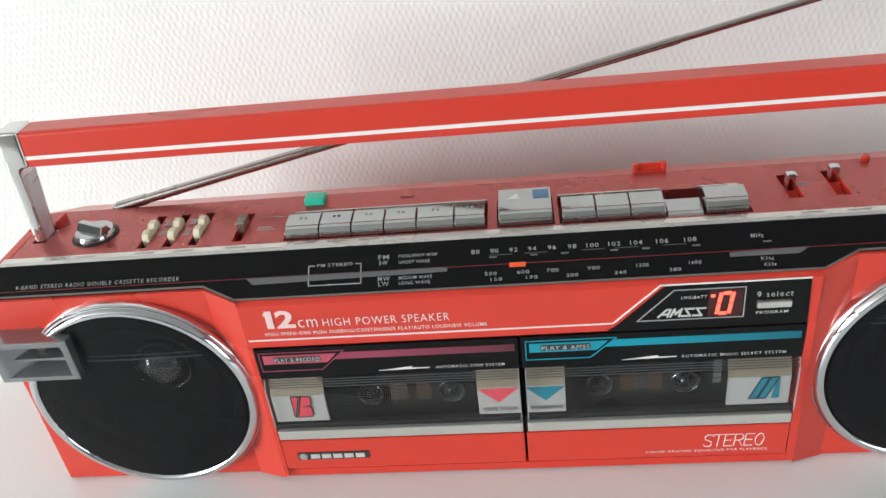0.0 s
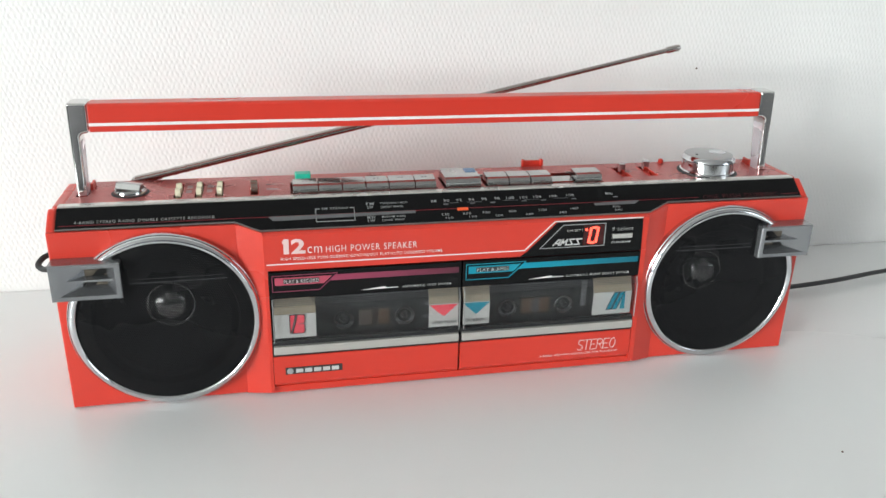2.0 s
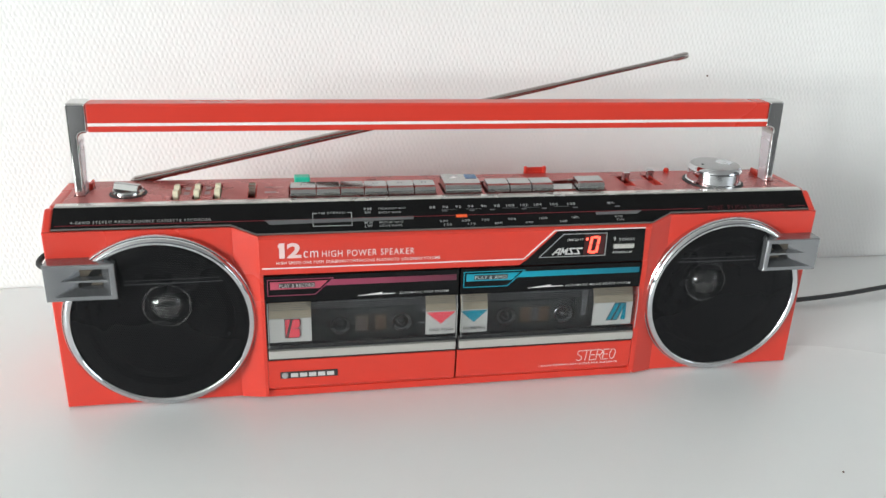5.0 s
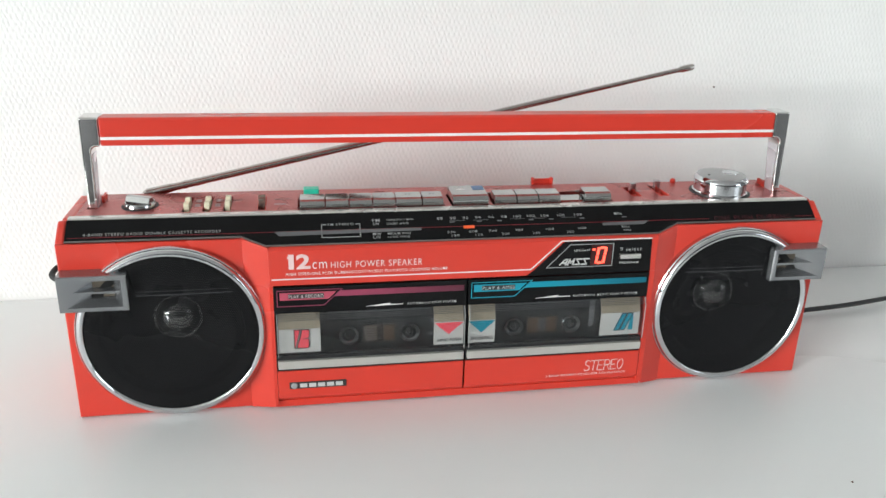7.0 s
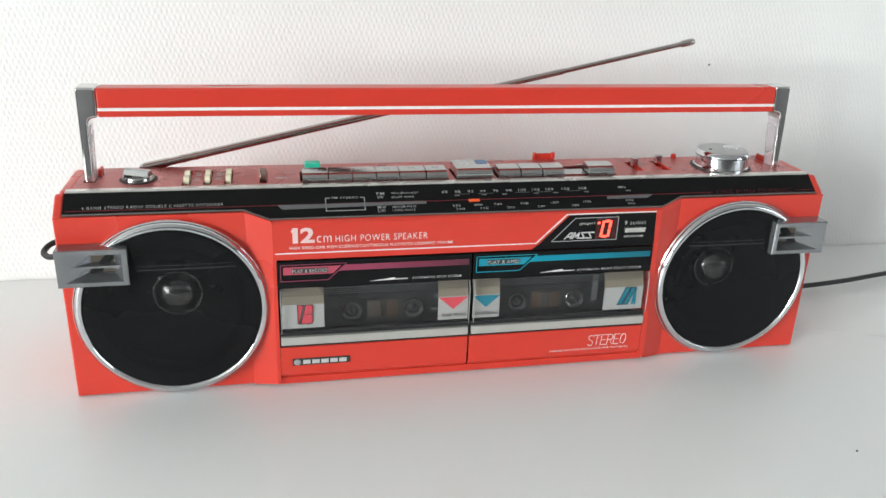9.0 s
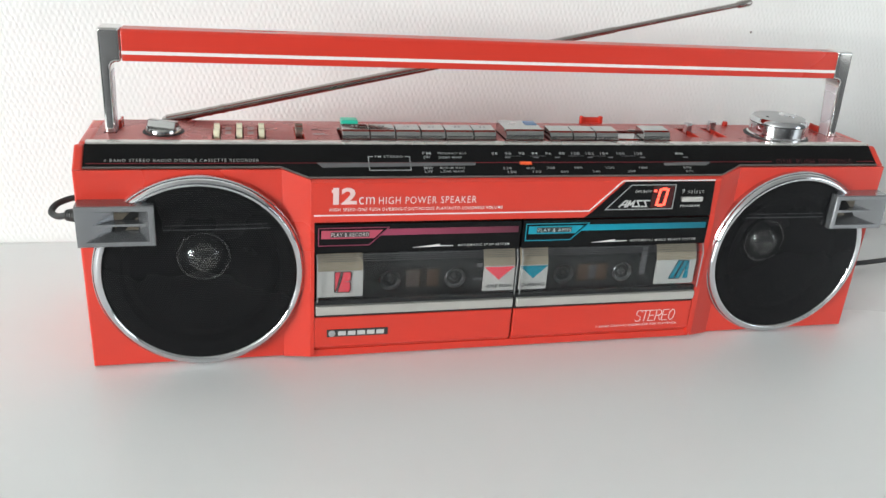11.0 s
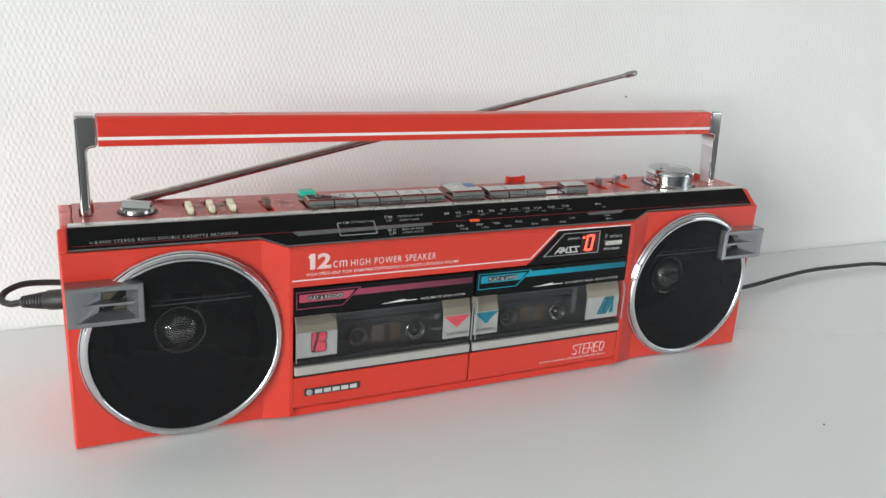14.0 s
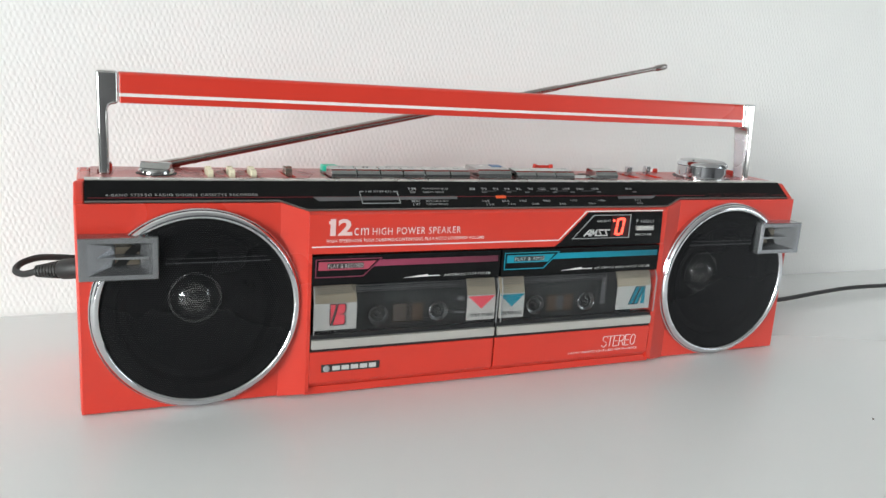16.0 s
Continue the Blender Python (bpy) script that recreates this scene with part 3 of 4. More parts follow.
lettering("HIGH POWER SPEAKER", -0.0920, -0.0325, 0.1040, 0.1084, M_WHITE, panel, bold=-0.008)
lettering("HIGH SPEED-ONE PUSH DUBBING/CONTINUOUS PLAY/AUTO LOUDNESS VOLUME", -0.1208, -0.0155, 0.0998, 0.1018, M_WHITE, panel, bold=0.006, gap=1.2)

display = part("display_panel", sheet(bmesh.new(), [(0.0388, 0.0927), (0.0437, 0.0962), (0.0640, 0.1164), (0.1264, 0.1164), (0.1274, 0.0927)], front, 0, 0.0004), M_BLACK, boombox, "glossy black display panel")
part("frame_line", outline(bmesh.new(), [(0.0525, 0.0980), (0.0990, 0.0980), (0.0990, 0.1142), (0.0682, 0.1142)], 0.0005, front, 0.0004, 0.0007), M_GREYP, display)
stroked("AMZZ", 0.0622, 0.0808, 0.0998, 0.1037, 0.0009, 0.0012, M_TEXT, display, lean=0.35, w0=0.0004, w1=0.0007)
lettering("OPR/BATT", 0.0712, 0.0825, 0.1092, 0.1108, M_TEXT, display, w=0.0007)
lettering("9 select", 0.1040, 0.1195, 0.1083, 0.1112, M_TEXT, display, bold=-0.012, w=0.0007, gap=1.22)
lettering("PROGRAM", 0.1045, 0.1182, 0.0990, 0.1006, M_TEXT, display, bold=0.01, w=0.0007)
part("program_switch", boxed(0.1042, 0.1190, -0.0022, 0.001, 0.1030, 0.1064, 0.0004), M_SILVER, display, "silver push switch")
part("digit_window", sheet(bmesh.new(), rect(0.0833, 0.0982, 0.0988, 0.1134), front, 0.0004, 0.0006), mat("dark red led window", (0.045, 0.008, 0.008), 0.15), display)


def led_digit():
    u0, u1, v0, v1, t, g = 0.0864, 0.0932, 0.0997, 0.1123, 0.0016, 0.00025
    vm = (v0 + v1) / 2

    def sk(u, v):
        return (u + (v - v0) * 0.12, v)

    segs = [rect(u0 + t + g, u1 - t - g, v1 - t, v1), rect(u0 + t + g, u1 - t - g, v0, v0 + t), rect(u0, u0 + t, vm + g, v1 - t * 0.4), rect(u1 - t, u1, vm + g, v1 - t * 0.4), rect(u0, u0 + t, v0 + t * 0.4, vm - g), rect(u1 - t, u1, v0 + t * 0.4, vm - g)]
    for q in segs:
        part("led_segment", sheet(bmesh.new(), [sk(*p) for p in q], front, 0.0006, 0.0009), M_LED, display, "lit red segment")
    part("led_dot", sheet(bmesh.new(), rect(0.0843, 0.0860, 0.1096, 0.1110), front, 0.0006, 0.0009), M_LED, display, "lit red dot")


led_digit()

part("base_lip", boxed(-0.1316, 0.1316, 0.0026, 0.0090, 0.0012, 0.0063, 0.0004), M_RED, boombox)

# deck well behind the doors
bm = bmesh.new()
box(bm, -0.1316, 0.1316, 0.030, 0.032, 0.004, 0.118)
box(bm, -0.1316, 0.1316, 0.0042, 0.030, 0.0035, 0.0052)
box(bm, -0.1316, 0.1316, 0.014, 0.030, 0.090, 0.092)
part("deck_well", bm, M_MATT, boombox, "black inside of the tape decks")


def deck(x0, x1, side):
    """A tape door: black top, clear window, silver bar, red base. side: -1 for the recording deck, 1 for the playing deck."""
    door = part("deck_door", prism(bmesh.new(), [(0.0, 0.0098), (0.0, 0.0300), (0.0042, 0.0300), (0.0042, 0.0064), (0.0030, 0.0064)], x0, x1, 0.0005), M_RED, boombox, "red door of a cassette deck")
    part("seal", boxed(x0, x1, 0.0008, 0.004, 0.0300, 0.0412), M_MATT, door, "black strip")
    part("silver_bar", boxed(x0 + 0.0008, x1 - 0.0004, -0.0016, 0.002, 0.0322, 0.0382, 0.0006), M_BAR, door, "satin silver bar")
    blk = part("black_panel", boxed(x0, x1, -0.0004, 0.004, 0.0730, 0.0918, 0.0004), M_BLACK, door, "glossy black panel")
    colour = M_MAGENTA if side < 0 else M_CYAN
    a = x0 + 0.0022
    part("frame_line", outline(bmesh.new(), [(a, 0.0782), (a + 0.0300, 0.0782), (a + 0.0418, 0.0893), (a, 0.0893)], 0.0005, front, 0.0004, 0.0007), colour, blk)
    part("colour_bar", sheet(bmesh.new(), [(a + 0.0016, 0.0826), (a + 0.0330, 0.0826), (a + 0.0382, 0.0878), (a + 0.0016, 0.0878)], front, 0.0004, 0.0007), M_ROSE if side < 0 else colour, blk)
    words = "PLAY & RECORD" if side < 0 else "PLAY & AMSS"
    part("name_plate", sheet(bmesh.new(), rect(a + 0.0070, a + 0.0300, 0.0836, 0.0869), front, 0.0007, 0.0009), M_DARKP, blk)
    lettering(words, a + 0.0074, a + 0.0296, 0.0840, 0.0864, M_TEXT, blk, w=0.0011)
    fade = fading_print("fading magenta print", (0.27, 0.040, 0.085), (0.09, 0.018, 0.034), a + 0.05, x1) if side < 0 else fading_print("fading cyan print", (0.0, 0.25, 0.345), (0.0, 0.11, 0.16), a + 0.05, x1)
    part("colour_bar", sheet(bmesh.new(), [(a + 0.0365, 0.0842), (x1 - 0.0018, 0.0842), (x1 - 0.0018, 0.0882), (a + 0.0405, 0.0882)], front, 0.0004, 0.0007), fade, blk)
    if side < 0:
        lettering("AUTOMATIC STOP SYSTEM", -0.0420, -0.0090, 0.0757, 0.0773, M_TEXT, blk, bold=0.004, w=0.0007, gap=1.25)
        b = -0.0700
    else:
        lettering("AUTOMATIC MUSIC SELECT SYSTEM", 0.0730, 0.1200, 0.0757, 0.0773, M_TEXT, blk, bold=0.004, w=0.0007, gap=1.25)
        b = 0.0460
    part("arrow_mark", sheet(bmesh.new(), [(b, 0.0757), (b + 0.025, 0.0762), (b + 0.025, 0.0766), (b + 0.0165, 0.0766), (b + 0.0165, 0.0776)], front, 0.0004, 0.0007), M_WHITE, blk)

    # the clear window: bevelled top with fine grooves
    prof = [(0.0, 0.0414), (-0.0030, 0.0418), (-0.0030, 0.0672), (-0.0004, 0.0728), (0.0008, 0.0728), (0.0008, 0.0722), (-0.0016, 0.0668), (-0.0016, 0.0424), (0.0, 0.0420)]
    win = part("deck_window", prism(bmesh.new(), prof, x0 + 0.0012, x1 - 0.0004), M_GLASS, door, "clear plastic window")
    win.visible_shadow = False
    # Thin grey strips paint in the highlights along the window's two ends.
    for u in (x0 + 0.0014, x1 - 0.0008):
        part("edge_highlight", prism(bmesh.new(), [(-0.0031, 0.0420), (-0.0031, 0.0672), (-0.0006, 0.0726), (0.0002, 0.0726), (-0.0024, 0.0672), (-0.0024, 0.0420)], u - 0.00025, u + 0.00025), M_GREYP, win, "grey strip that paints in the edge highlight")
    for k in range(4):
        f = 0.25 + 0.2 * k
        part("groove", boxed(x0 + 0.0014, x1 - 0.0006, -0.0032 + 0.0026 * f, -0.0028 + 0.0026 * f, 0.0672 + 0.0056 * f, 0.0674 + 0.0056 * f), M_DIMP, win)

    def label(u0, u1, tilt_in=0.0):
        bm = bmesh.new()
        box(bm, u0, u1, 0.0, 0.0010, 0.0440, 0.0612)
        lab = part("deck_label", bm, M_LABEL, door, "silver foil label")
        # The tan here is a mirrored tone given as colour.
        part("label_top", prism(bmesh.new(), [(0.0, 0.0613), (0.0046, 0.0728), (0.0056, 0.0728), (0.0010, 0.0613)], u0, u1), M_TANSHEEN, door, "slanted foil top of a label, its tan reflection put in the colour")
        return lab

    inner = label(-0.0235, -0.0030) if side < 0 else label(0.0006, 0.0192)
    outer = label(-0.1272, -0.1000) if side < 0 else label(0.0958, 0.1246)
    t0, t1 = (-0.0232, -0.0034) if side < 0 else (0.0002, 0.0190)
    part("triangle_mark", sheet(bmesh.new(), [(t0, 0.0606), (t1, 0.0606), ((t0 + t1) / 2, 0.0518)], front, 0.0, 0.0004), M_PINK if side < 0 else M_CYAN, inner)
    lettering("ONE PUSH" if side < 0 else "DUBBING", t0 + 0.0022, t1 - 0.0012, 0.0462, 0.0486, M_DARKP, inner, bold=0.012)
    if side < 0:
        for shape in ([(0.0, 1.0), (0.40, 1.0), (0.06, 0.0), (0.0, 0.06)], [(0.50, 1.0), (0.93, 1.0), (1.0, 0.90), (0.98, 0.62), (0.84, 0.53), (0.96, 0.44), (0.98, 0.12), (0.86, 0.0), (0.15, 0.0), (0.40, 0.66)]):
            pts = [(-0.1172 + 0.0100 * p, 0.0472 + 0.0136 * q) for p, q in shape]
            part("letter_mark", sheet(bmesh.new(), pts, front, 0.0, 0.0004), M_PINK, outer)
            part("slash_mark", outline(bmesh.new(), pts, 0.0005, front, 0.0003, 0.0006), M_DARKP, outer)
        part("slash_mark", outline(bmesh.new(), [(-0.1114, 0.0541), (-0.1090, 0.0542)], 0.0005, front, 0.0003, 0.0006, closed=False), M_DARKP, outer)
    else:
        for k, (p, q) in enumerate(((0.1060, 0.1125), (0.1095, 0.1160))):
            shape = [(p, 0.0478), (p + 0.0042, 0.0478), (q + 0.0030, 0.0608), (q - 0.0012, 0.0608)]
            part("letter_mark", outline(sheet(bmesh.new(), shape, front, 0.0, 0.0004), shape, 0.0005, front, 0.0, 0.0003), M_CYAN, outer)
            part("slash_mark", outline(bmesh.new(), shape, 0.0005, front, 0.0003, 0.0006), M_DARKP, outer)
        part("letter_mark", sheet(bmesh.new(), [(0.1165, 0.0478), (0.1200, 0.0478), (0.1195, 0.0608), (0.1182, 0.0608)], front, 0.0, 0.0004), M_CYAN, outer)
    return door


rec = deck(-0.1292, -0.0020, -1)
play = deck(-0.0008, 0.1276, 1)
for k in range(5):
    part("maker_mark", sheet(bmesh.new(), rect(-0.1146 + k * 0.0060, -0.1098 + k * 0.0060, 0.0176, 0.0204), front, 0.0, 0.0009), M_TEXT, rec)
part("maker_mark", sheet(bmesh.new(), rect(-0.1216, -0.0834, 0.0165, 0.0215), front, 0.0, 0.0005), M_DARKP, rec, "dark plate with plain white bars")
part("maker_mark", lathe(bmesh.new(), [(0.0022, 0.0), (0.0022, -0.0010), (0.0016, -0.0013)], (-0.1184, 0, 0.0190), "y", 16), M_GREYP, rec)
stroked("STEREO", 0.0868, 0.1156, 0.0163, 0.0242, 0.00029, 0.0009, M_WHITE, play, lean=0.10)
lettering("3-BAND GRAPHIC EQUALIZER FOR PLAYBACK", 0.0585, 0.1185, 0.0127, 0.0145, M_WHITE, play, bold=0.008, w=0.0003, gap=1.25)

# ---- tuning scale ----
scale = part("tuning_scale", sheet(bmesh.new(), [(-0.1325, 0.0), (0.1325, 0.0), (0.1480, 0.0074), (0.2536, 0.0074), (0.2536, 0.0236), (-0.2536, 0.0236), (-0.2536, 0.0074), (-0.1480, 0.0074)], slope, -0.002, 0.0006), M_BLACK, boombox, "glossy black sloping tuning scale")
part("edge_line", outline(bmesh.new(), [(-0.2532, 0.0078), (-0.1481, 0.0078), (-0.1325, 0.0004), (0.1325, 0.0004), (0.1481, 0.0078), (0.2532, 0.0078)], 0.0009, slope, 0.0, 0.0009, closed=False), mat("dull grey edge", (0.20, 0.19, 0.18), 0.35, 0.6), scale)
W = 0.0008
part("red_line", sheet(bmesh.new(), rect(-0.252, 0.1725, 0.0103, 0.0106), slope, 0.0006, W), M_REDLINE, scale)
part("red_line", sheet(bmesh.new(), rect(0.2385, 0.252, 0.0103, 0.0106), slope, 0.0006, W), M_REDLINE, scale)
part("grey_streak", sheet(bmesh.new(), [(-0.1240, 0.0072), (-0.0320, 0.0085), (-0.0320, 0.0107), (-0.1275, 0.0107)], slope, 0.0006, W), M_DIMP, scale)
part("grey_streak", sheet(bmesh.new(), [(0.0935, 0.0078), (0.1230, 0.0078), (0.1275, 0.0106), (0.0935, 0.0098)], slope, 0.0006, W), M_DIMP, scale)
lettering("4-BAND STEREO RADIO DOUBLE CASSETTE RECORDER", -0.2430, -0.1600, 0.0114, 0.0134, M_GREYP, scale, slope, 0.0, w=W, gap=1.25)
part("frame_line", outline(bmesh.new(), [(-0.0945, 0.0148), (-0.0970, 0.0148), (-0.0970, 0.0052), (-0.0722, 0.0052), (-0.0722, 0.0148), (-0.0747, 0.0148)], 0.0005, slope, 0.0006, W, False), M_GREYP, scale)
lettering("FM STEREO", -0.0930, -0.0762, 0.0140, 0.0156, M_GREYP, scale, slope, 0.005, w=W)
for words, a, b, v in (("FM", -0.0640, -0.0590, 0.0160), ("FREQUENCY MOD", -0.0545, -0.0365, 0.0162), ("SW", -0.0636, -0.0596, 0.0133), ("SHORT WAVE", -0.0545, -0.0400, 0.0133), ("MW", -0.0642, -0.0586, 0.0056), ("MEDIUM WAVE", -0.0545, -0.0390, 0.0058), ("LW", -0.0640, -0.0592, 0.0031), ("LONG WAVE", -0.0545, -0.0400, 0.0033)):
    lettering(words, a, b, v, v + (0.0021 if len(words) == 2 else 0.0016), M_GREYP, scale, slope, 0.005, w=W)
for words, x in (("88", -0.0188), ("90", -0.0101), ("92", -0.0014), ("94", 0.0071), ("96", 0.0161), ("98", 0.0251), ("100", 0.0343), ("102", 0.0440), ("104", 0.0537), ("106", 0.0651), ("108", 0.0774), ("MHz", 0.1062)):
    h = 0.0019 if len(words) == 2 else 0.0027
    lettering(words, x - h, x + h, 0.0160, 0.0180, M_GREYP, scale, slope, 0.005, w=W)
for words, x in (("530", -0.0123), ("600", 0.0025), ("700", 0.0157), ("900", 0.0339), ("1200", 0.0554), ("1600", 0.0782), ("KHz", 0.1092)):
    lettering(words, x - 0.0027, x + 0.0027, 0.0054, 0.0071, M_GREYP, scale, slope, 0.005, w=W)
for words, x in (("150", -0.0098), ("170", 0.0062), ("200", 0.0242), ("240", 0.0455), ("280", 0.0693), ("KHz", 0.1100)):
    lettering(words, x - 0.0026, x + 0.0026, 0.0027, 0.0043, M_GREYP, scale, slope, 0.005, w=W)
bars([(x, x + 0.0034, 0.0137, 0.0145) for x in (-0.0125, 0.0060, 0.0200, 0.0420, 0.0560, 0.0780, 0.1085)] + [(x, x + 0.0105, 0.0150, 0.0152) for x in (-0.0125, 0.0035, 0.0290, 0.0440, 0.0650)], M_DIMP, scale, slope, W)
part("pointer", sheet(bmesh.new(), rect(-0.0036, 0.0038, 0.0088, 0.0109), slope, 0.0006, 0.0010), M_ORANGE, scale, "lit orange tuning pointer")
lettering("ONE PUSH DUBBING", 0.1762, 0.2350, 0.0084, 0.0124, M_DIMRED, scale, slope, -0.012, w=W)

# ---- top deck ----
wells = [(-0.1118, -0.0130, 0.0288, 0.0545), (-0.0085, 0.0185, 0.0288, 0.0545), (0.0207, 0.1078, 0.0288, 0.0545)]
slots = [(-0.1862, -0.1812, 0.0300, 0.0615), (-0.1732, -0.1682, 0.0300, 0.0615), (-0.1602, -0.1552, 0.0300, 0.0615), (-0.1385, -0.1325, 0.0310, 0.0580), (0.1260, 0.1336, 0.0390, 0.0620), (0.1470, 0.1546, 0.0390, 0.0630)]
post_slots = [(-0.2466, -0.2394, 0.0412, 0.0600), (0.2372, 0.2444, 0.0412, 0.0600)]
deck_top = part("top_panel", holed_plate(bmesh.new(), -0.2504, 0.2504, 0.0266, 0.0735, 0.1357, wells + slots + post_slots, 0.0065), M_REDTOP, boombox, "brushed red top panel with wells for the keys")
part("slot_liner", boxed(-0.1860, -0.1814, 0.0302, 0.0613, 0.1293, 0.1297), M_MATT, deck_top)
part("slot_liner", boxed(-0.1730, -0.1684, 0.0302, 0.0613, 0.1293, 0.1297), M_MATT, deck_top)
part("slot_liner", boxed(-0.1600, -0.1554, 0.0302, 0.0613, 0.1293, 0.1297), M_MATT, deck_top)
for a, b, c, d in slots[3:]:
    bm = bmesh.new()
    box(bm, a, b, c, d, 0.1293, 0.1297)
    for p, q in ((a, a + 0.0005), (b - 0.0005, b)):
        box(bm, p, q, c, d, 0.1297, 0.1359)
    part("slot_liner", bm, M_RED, deck_top, "red plastic slot")
# Well floors coloured dark for the shade behind the keys.
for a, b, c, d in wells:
    part("well_floor", boxed(a + 0.0002, b - 0.0002, c + 0.0002, d - 0.0002, 0.1293, 0.1296), M_REDSHADE, deck_top)
part("silver_strip", prism(bmesh.new(), [(0.0196, 0.1318), (0.0196, 0.1336), (0.0222, 0.1362), (0.0268, 0.1362), (0.0268, 0.1290), (0.0196, 0.1290)], -0.2535, 0.2535, 0.0003), M_SILVER, boombox, "satin silver strip along the top edge")
part("rear_rim", boxed(-0.1112, -0.0136, 0.0542, 0.0551, 0.1352, 0.1366), M_SILVER, deck_top)
part("rear_rim", boxed(0.0212, 0.0705, 0.0542, 0.0551, 0.1352, 0.1366), M_SILVER, deck_top)
part("rear_rim", boxed(0.0875, 0.1072, 0.0542, 0.0551, 0.1352, 0.1366), M_SILVER, deck_top)
bars([(x, x + 0.010, 0.0240, 0.0250) for x in (-0.215, -0.185, -0.165, -0.139, -0.1050, -0.0890, -0.0735, 0.127, 0.147)], M_FAINT, boombox, lambda u, v, w=0.0: Vector((u, v, 0.1362 + w)), 0.0002)
bars([(x, x + 0.0036, y, y + 0.006) for x in (-0.1790, -0.1660) for y in (0.0400, 0.0500)] + [(-0.1275, -0.1200, 0.0420, 0.0432), (-0.1275, -0.1180, 0.0400, 0.0410), (-0.1275, -0.1160, 0.0520, 0.0530), (0.1330, 0.1380, 0.0500, 0.0508), (0.1330, 0.1380, 0.0520, 0.0528)], mat("pale pink print", (0.40, 0.27, 0.27), 0.5), deck_top, top, 0.0003)


def key(x0, x1, drop=0.0, wide=False):
    z = -drop
    back = 0.0535 if wide else 0.0440
    prof = [(0.0294, 0.1300), (0.0297, 0.1384 + z), (0.0310, 0.1402 + z), (0.0330, 0.1412 + z), (back - 0.0010, 0.1420 + z), (back, 0.1412 + z), (back, 0.1300)]
    k = part("key", prism(bmesh.new(), prof, x0 + 0.0003, x1 - 0.0003, 0.0003), M_KEY, boombox, "silver plated push key")
    return k


edges = (-0.1108, -0.0938, -0.0780, -0.0622, -0.0466, -0.0286, -0.0138)
for i, (a, b) in enumerate(zip(edges, edges[1:])):
    k = key(a, b)
    m0 = (a + b) / 2
    bars([(m0 - 0.0018, m0 - 0.0006, 0.0385, 0.0396), (m0 + 0.0006, m0 + 0.0018, 0.0385, 0.0396)], M_DARKP if i == 1 else M_GREYP, k, lambda u, v, w=0.0: Vector((u, v, 0.1412 + (v - 0.0330) * 0.08 + 0.0001 + w)), 0.0002)
k = key(-0.0078, 0.0178, -0.0008, True)
lid = lambda u, v, w=0.0: Vector((u, v, 0.1420 + (v - 0.0330) * 0.041 + 0.0001 + w))
part("blue_mark", sheet(bmesh.new(), rect(0.0090, 0.0165, 0.0430, 0.0500), lid, 0.0, 0.0003), M_BLUE, k)
part("arrow_mark", sheet(bmesh.new(), [(-0.0030, 0.0430), (0.0030, 0.0430), (0.0014, 0.0475)], lid, 0.0, 0.0003), M_WHITE, k)
for a, b in ((0.0217, 0.0376), (0.0376, 0.0533), (0.0533, 0.0692)):
    key(a, b)
key(0.0700, 0.0868, 0.0050)
key(0.0870, 0.1064, -0.0006)
part("green_button", boxed(-0.1078, -0.0970, 0.0622, 0.0705, 0.1352, 0.1394, 0.0009), M_GREEN, boombox, "mint green push button")
bm = bmesh.new()
box(bm, 0.0605, 0.0770, 0.0742, 0.0775, 0.1335, 0.1362, 0.0005)
box(bm, 0.0605, 0.0628, 0.0742, 0.0775, 0.1340, 0.1405, 0.0005)
box(bm, 0.0747, 0.0770, 0.0742, 0.0775, 0.1340, 0.1405, 0.0005)
box(bm, 0.0610, 0.0765, 0.0762, 0.0775, 0.1340, 0.1395)
part("aerial_clip", bm, M_RED, boombox, "red clip that holds the folded antenna")
part("red_nub", lathe(bmesh.new(), [(0.0022, 0.130), (0.0020, 0.1378), (0.0013, 0.1388)], (0.1715, 0.0712, 0), "z", 16), M_RED, boombox)
# A dark bar on the panel stands for the shade in a hole.
part("hole_shade", boxed(-0.0580, -0.0510, 0.0640, 0.0655, 0.1352, 0.1360), M_REDSHADE, deck_top)


def slider(x, y):
    bm = prism(bmesh.new(), [(y, 0.1300), (y, 0.1375), (y + 0.0015, 0.1392), (y + 0.0055, 0.1392), (y + 0.0070, 0.1378), (y + 0.0085, 0.1378), (y + 0.0105, 0.1398), (y + 0.0145, 0.1398), (y + 0.0165, 0.1372), (y + 0.0165, 0.1300)], x - 0.0017, x + 0.0017, 0.0003)
    part("slider", bm, M_CREAM, boombox, "cream plastic slider")


slider(-0.1837, 0.0365)
slider(-0.1707, 0.0372)
slider(-0.1577, 0.0378)
part("slide_switch", prism(bmesh.new(), [(0.0400, 0.1300), (0.0405, 0.1400), (0.0425, 0.1412), (0.0440, 0.1395), (0.0455, 0.1412), (0.0470, 0.1395), (0.0490, 0.1408), (0.0500, 0.1300)], -0.1377, -0.1333, 0.0003), mat("bronze plastic", (0.40, 0.34, 0.29), 0.22, 0.85), boombox, "bronze slide switch")
for x, y in ((0.1298, 0.0480), (0.1508, 0.0530)):
    lever = part("lever_switch", boxed(x - 0.0022, x + 0.0022, y, y + 0.0045, 0.1300, 0.1428, 0.0006), M_CHROME, boombox, "chrome lever switch")
    part("lever_foot", prism(bmesh.new(), [(y - 0.010, 0.1294), (y, 0.1345), (y + 0.004, 0.1345), (y + 0.004, 0.1294)], x - 0.0030, x + 0.0030), M_RED, lever)

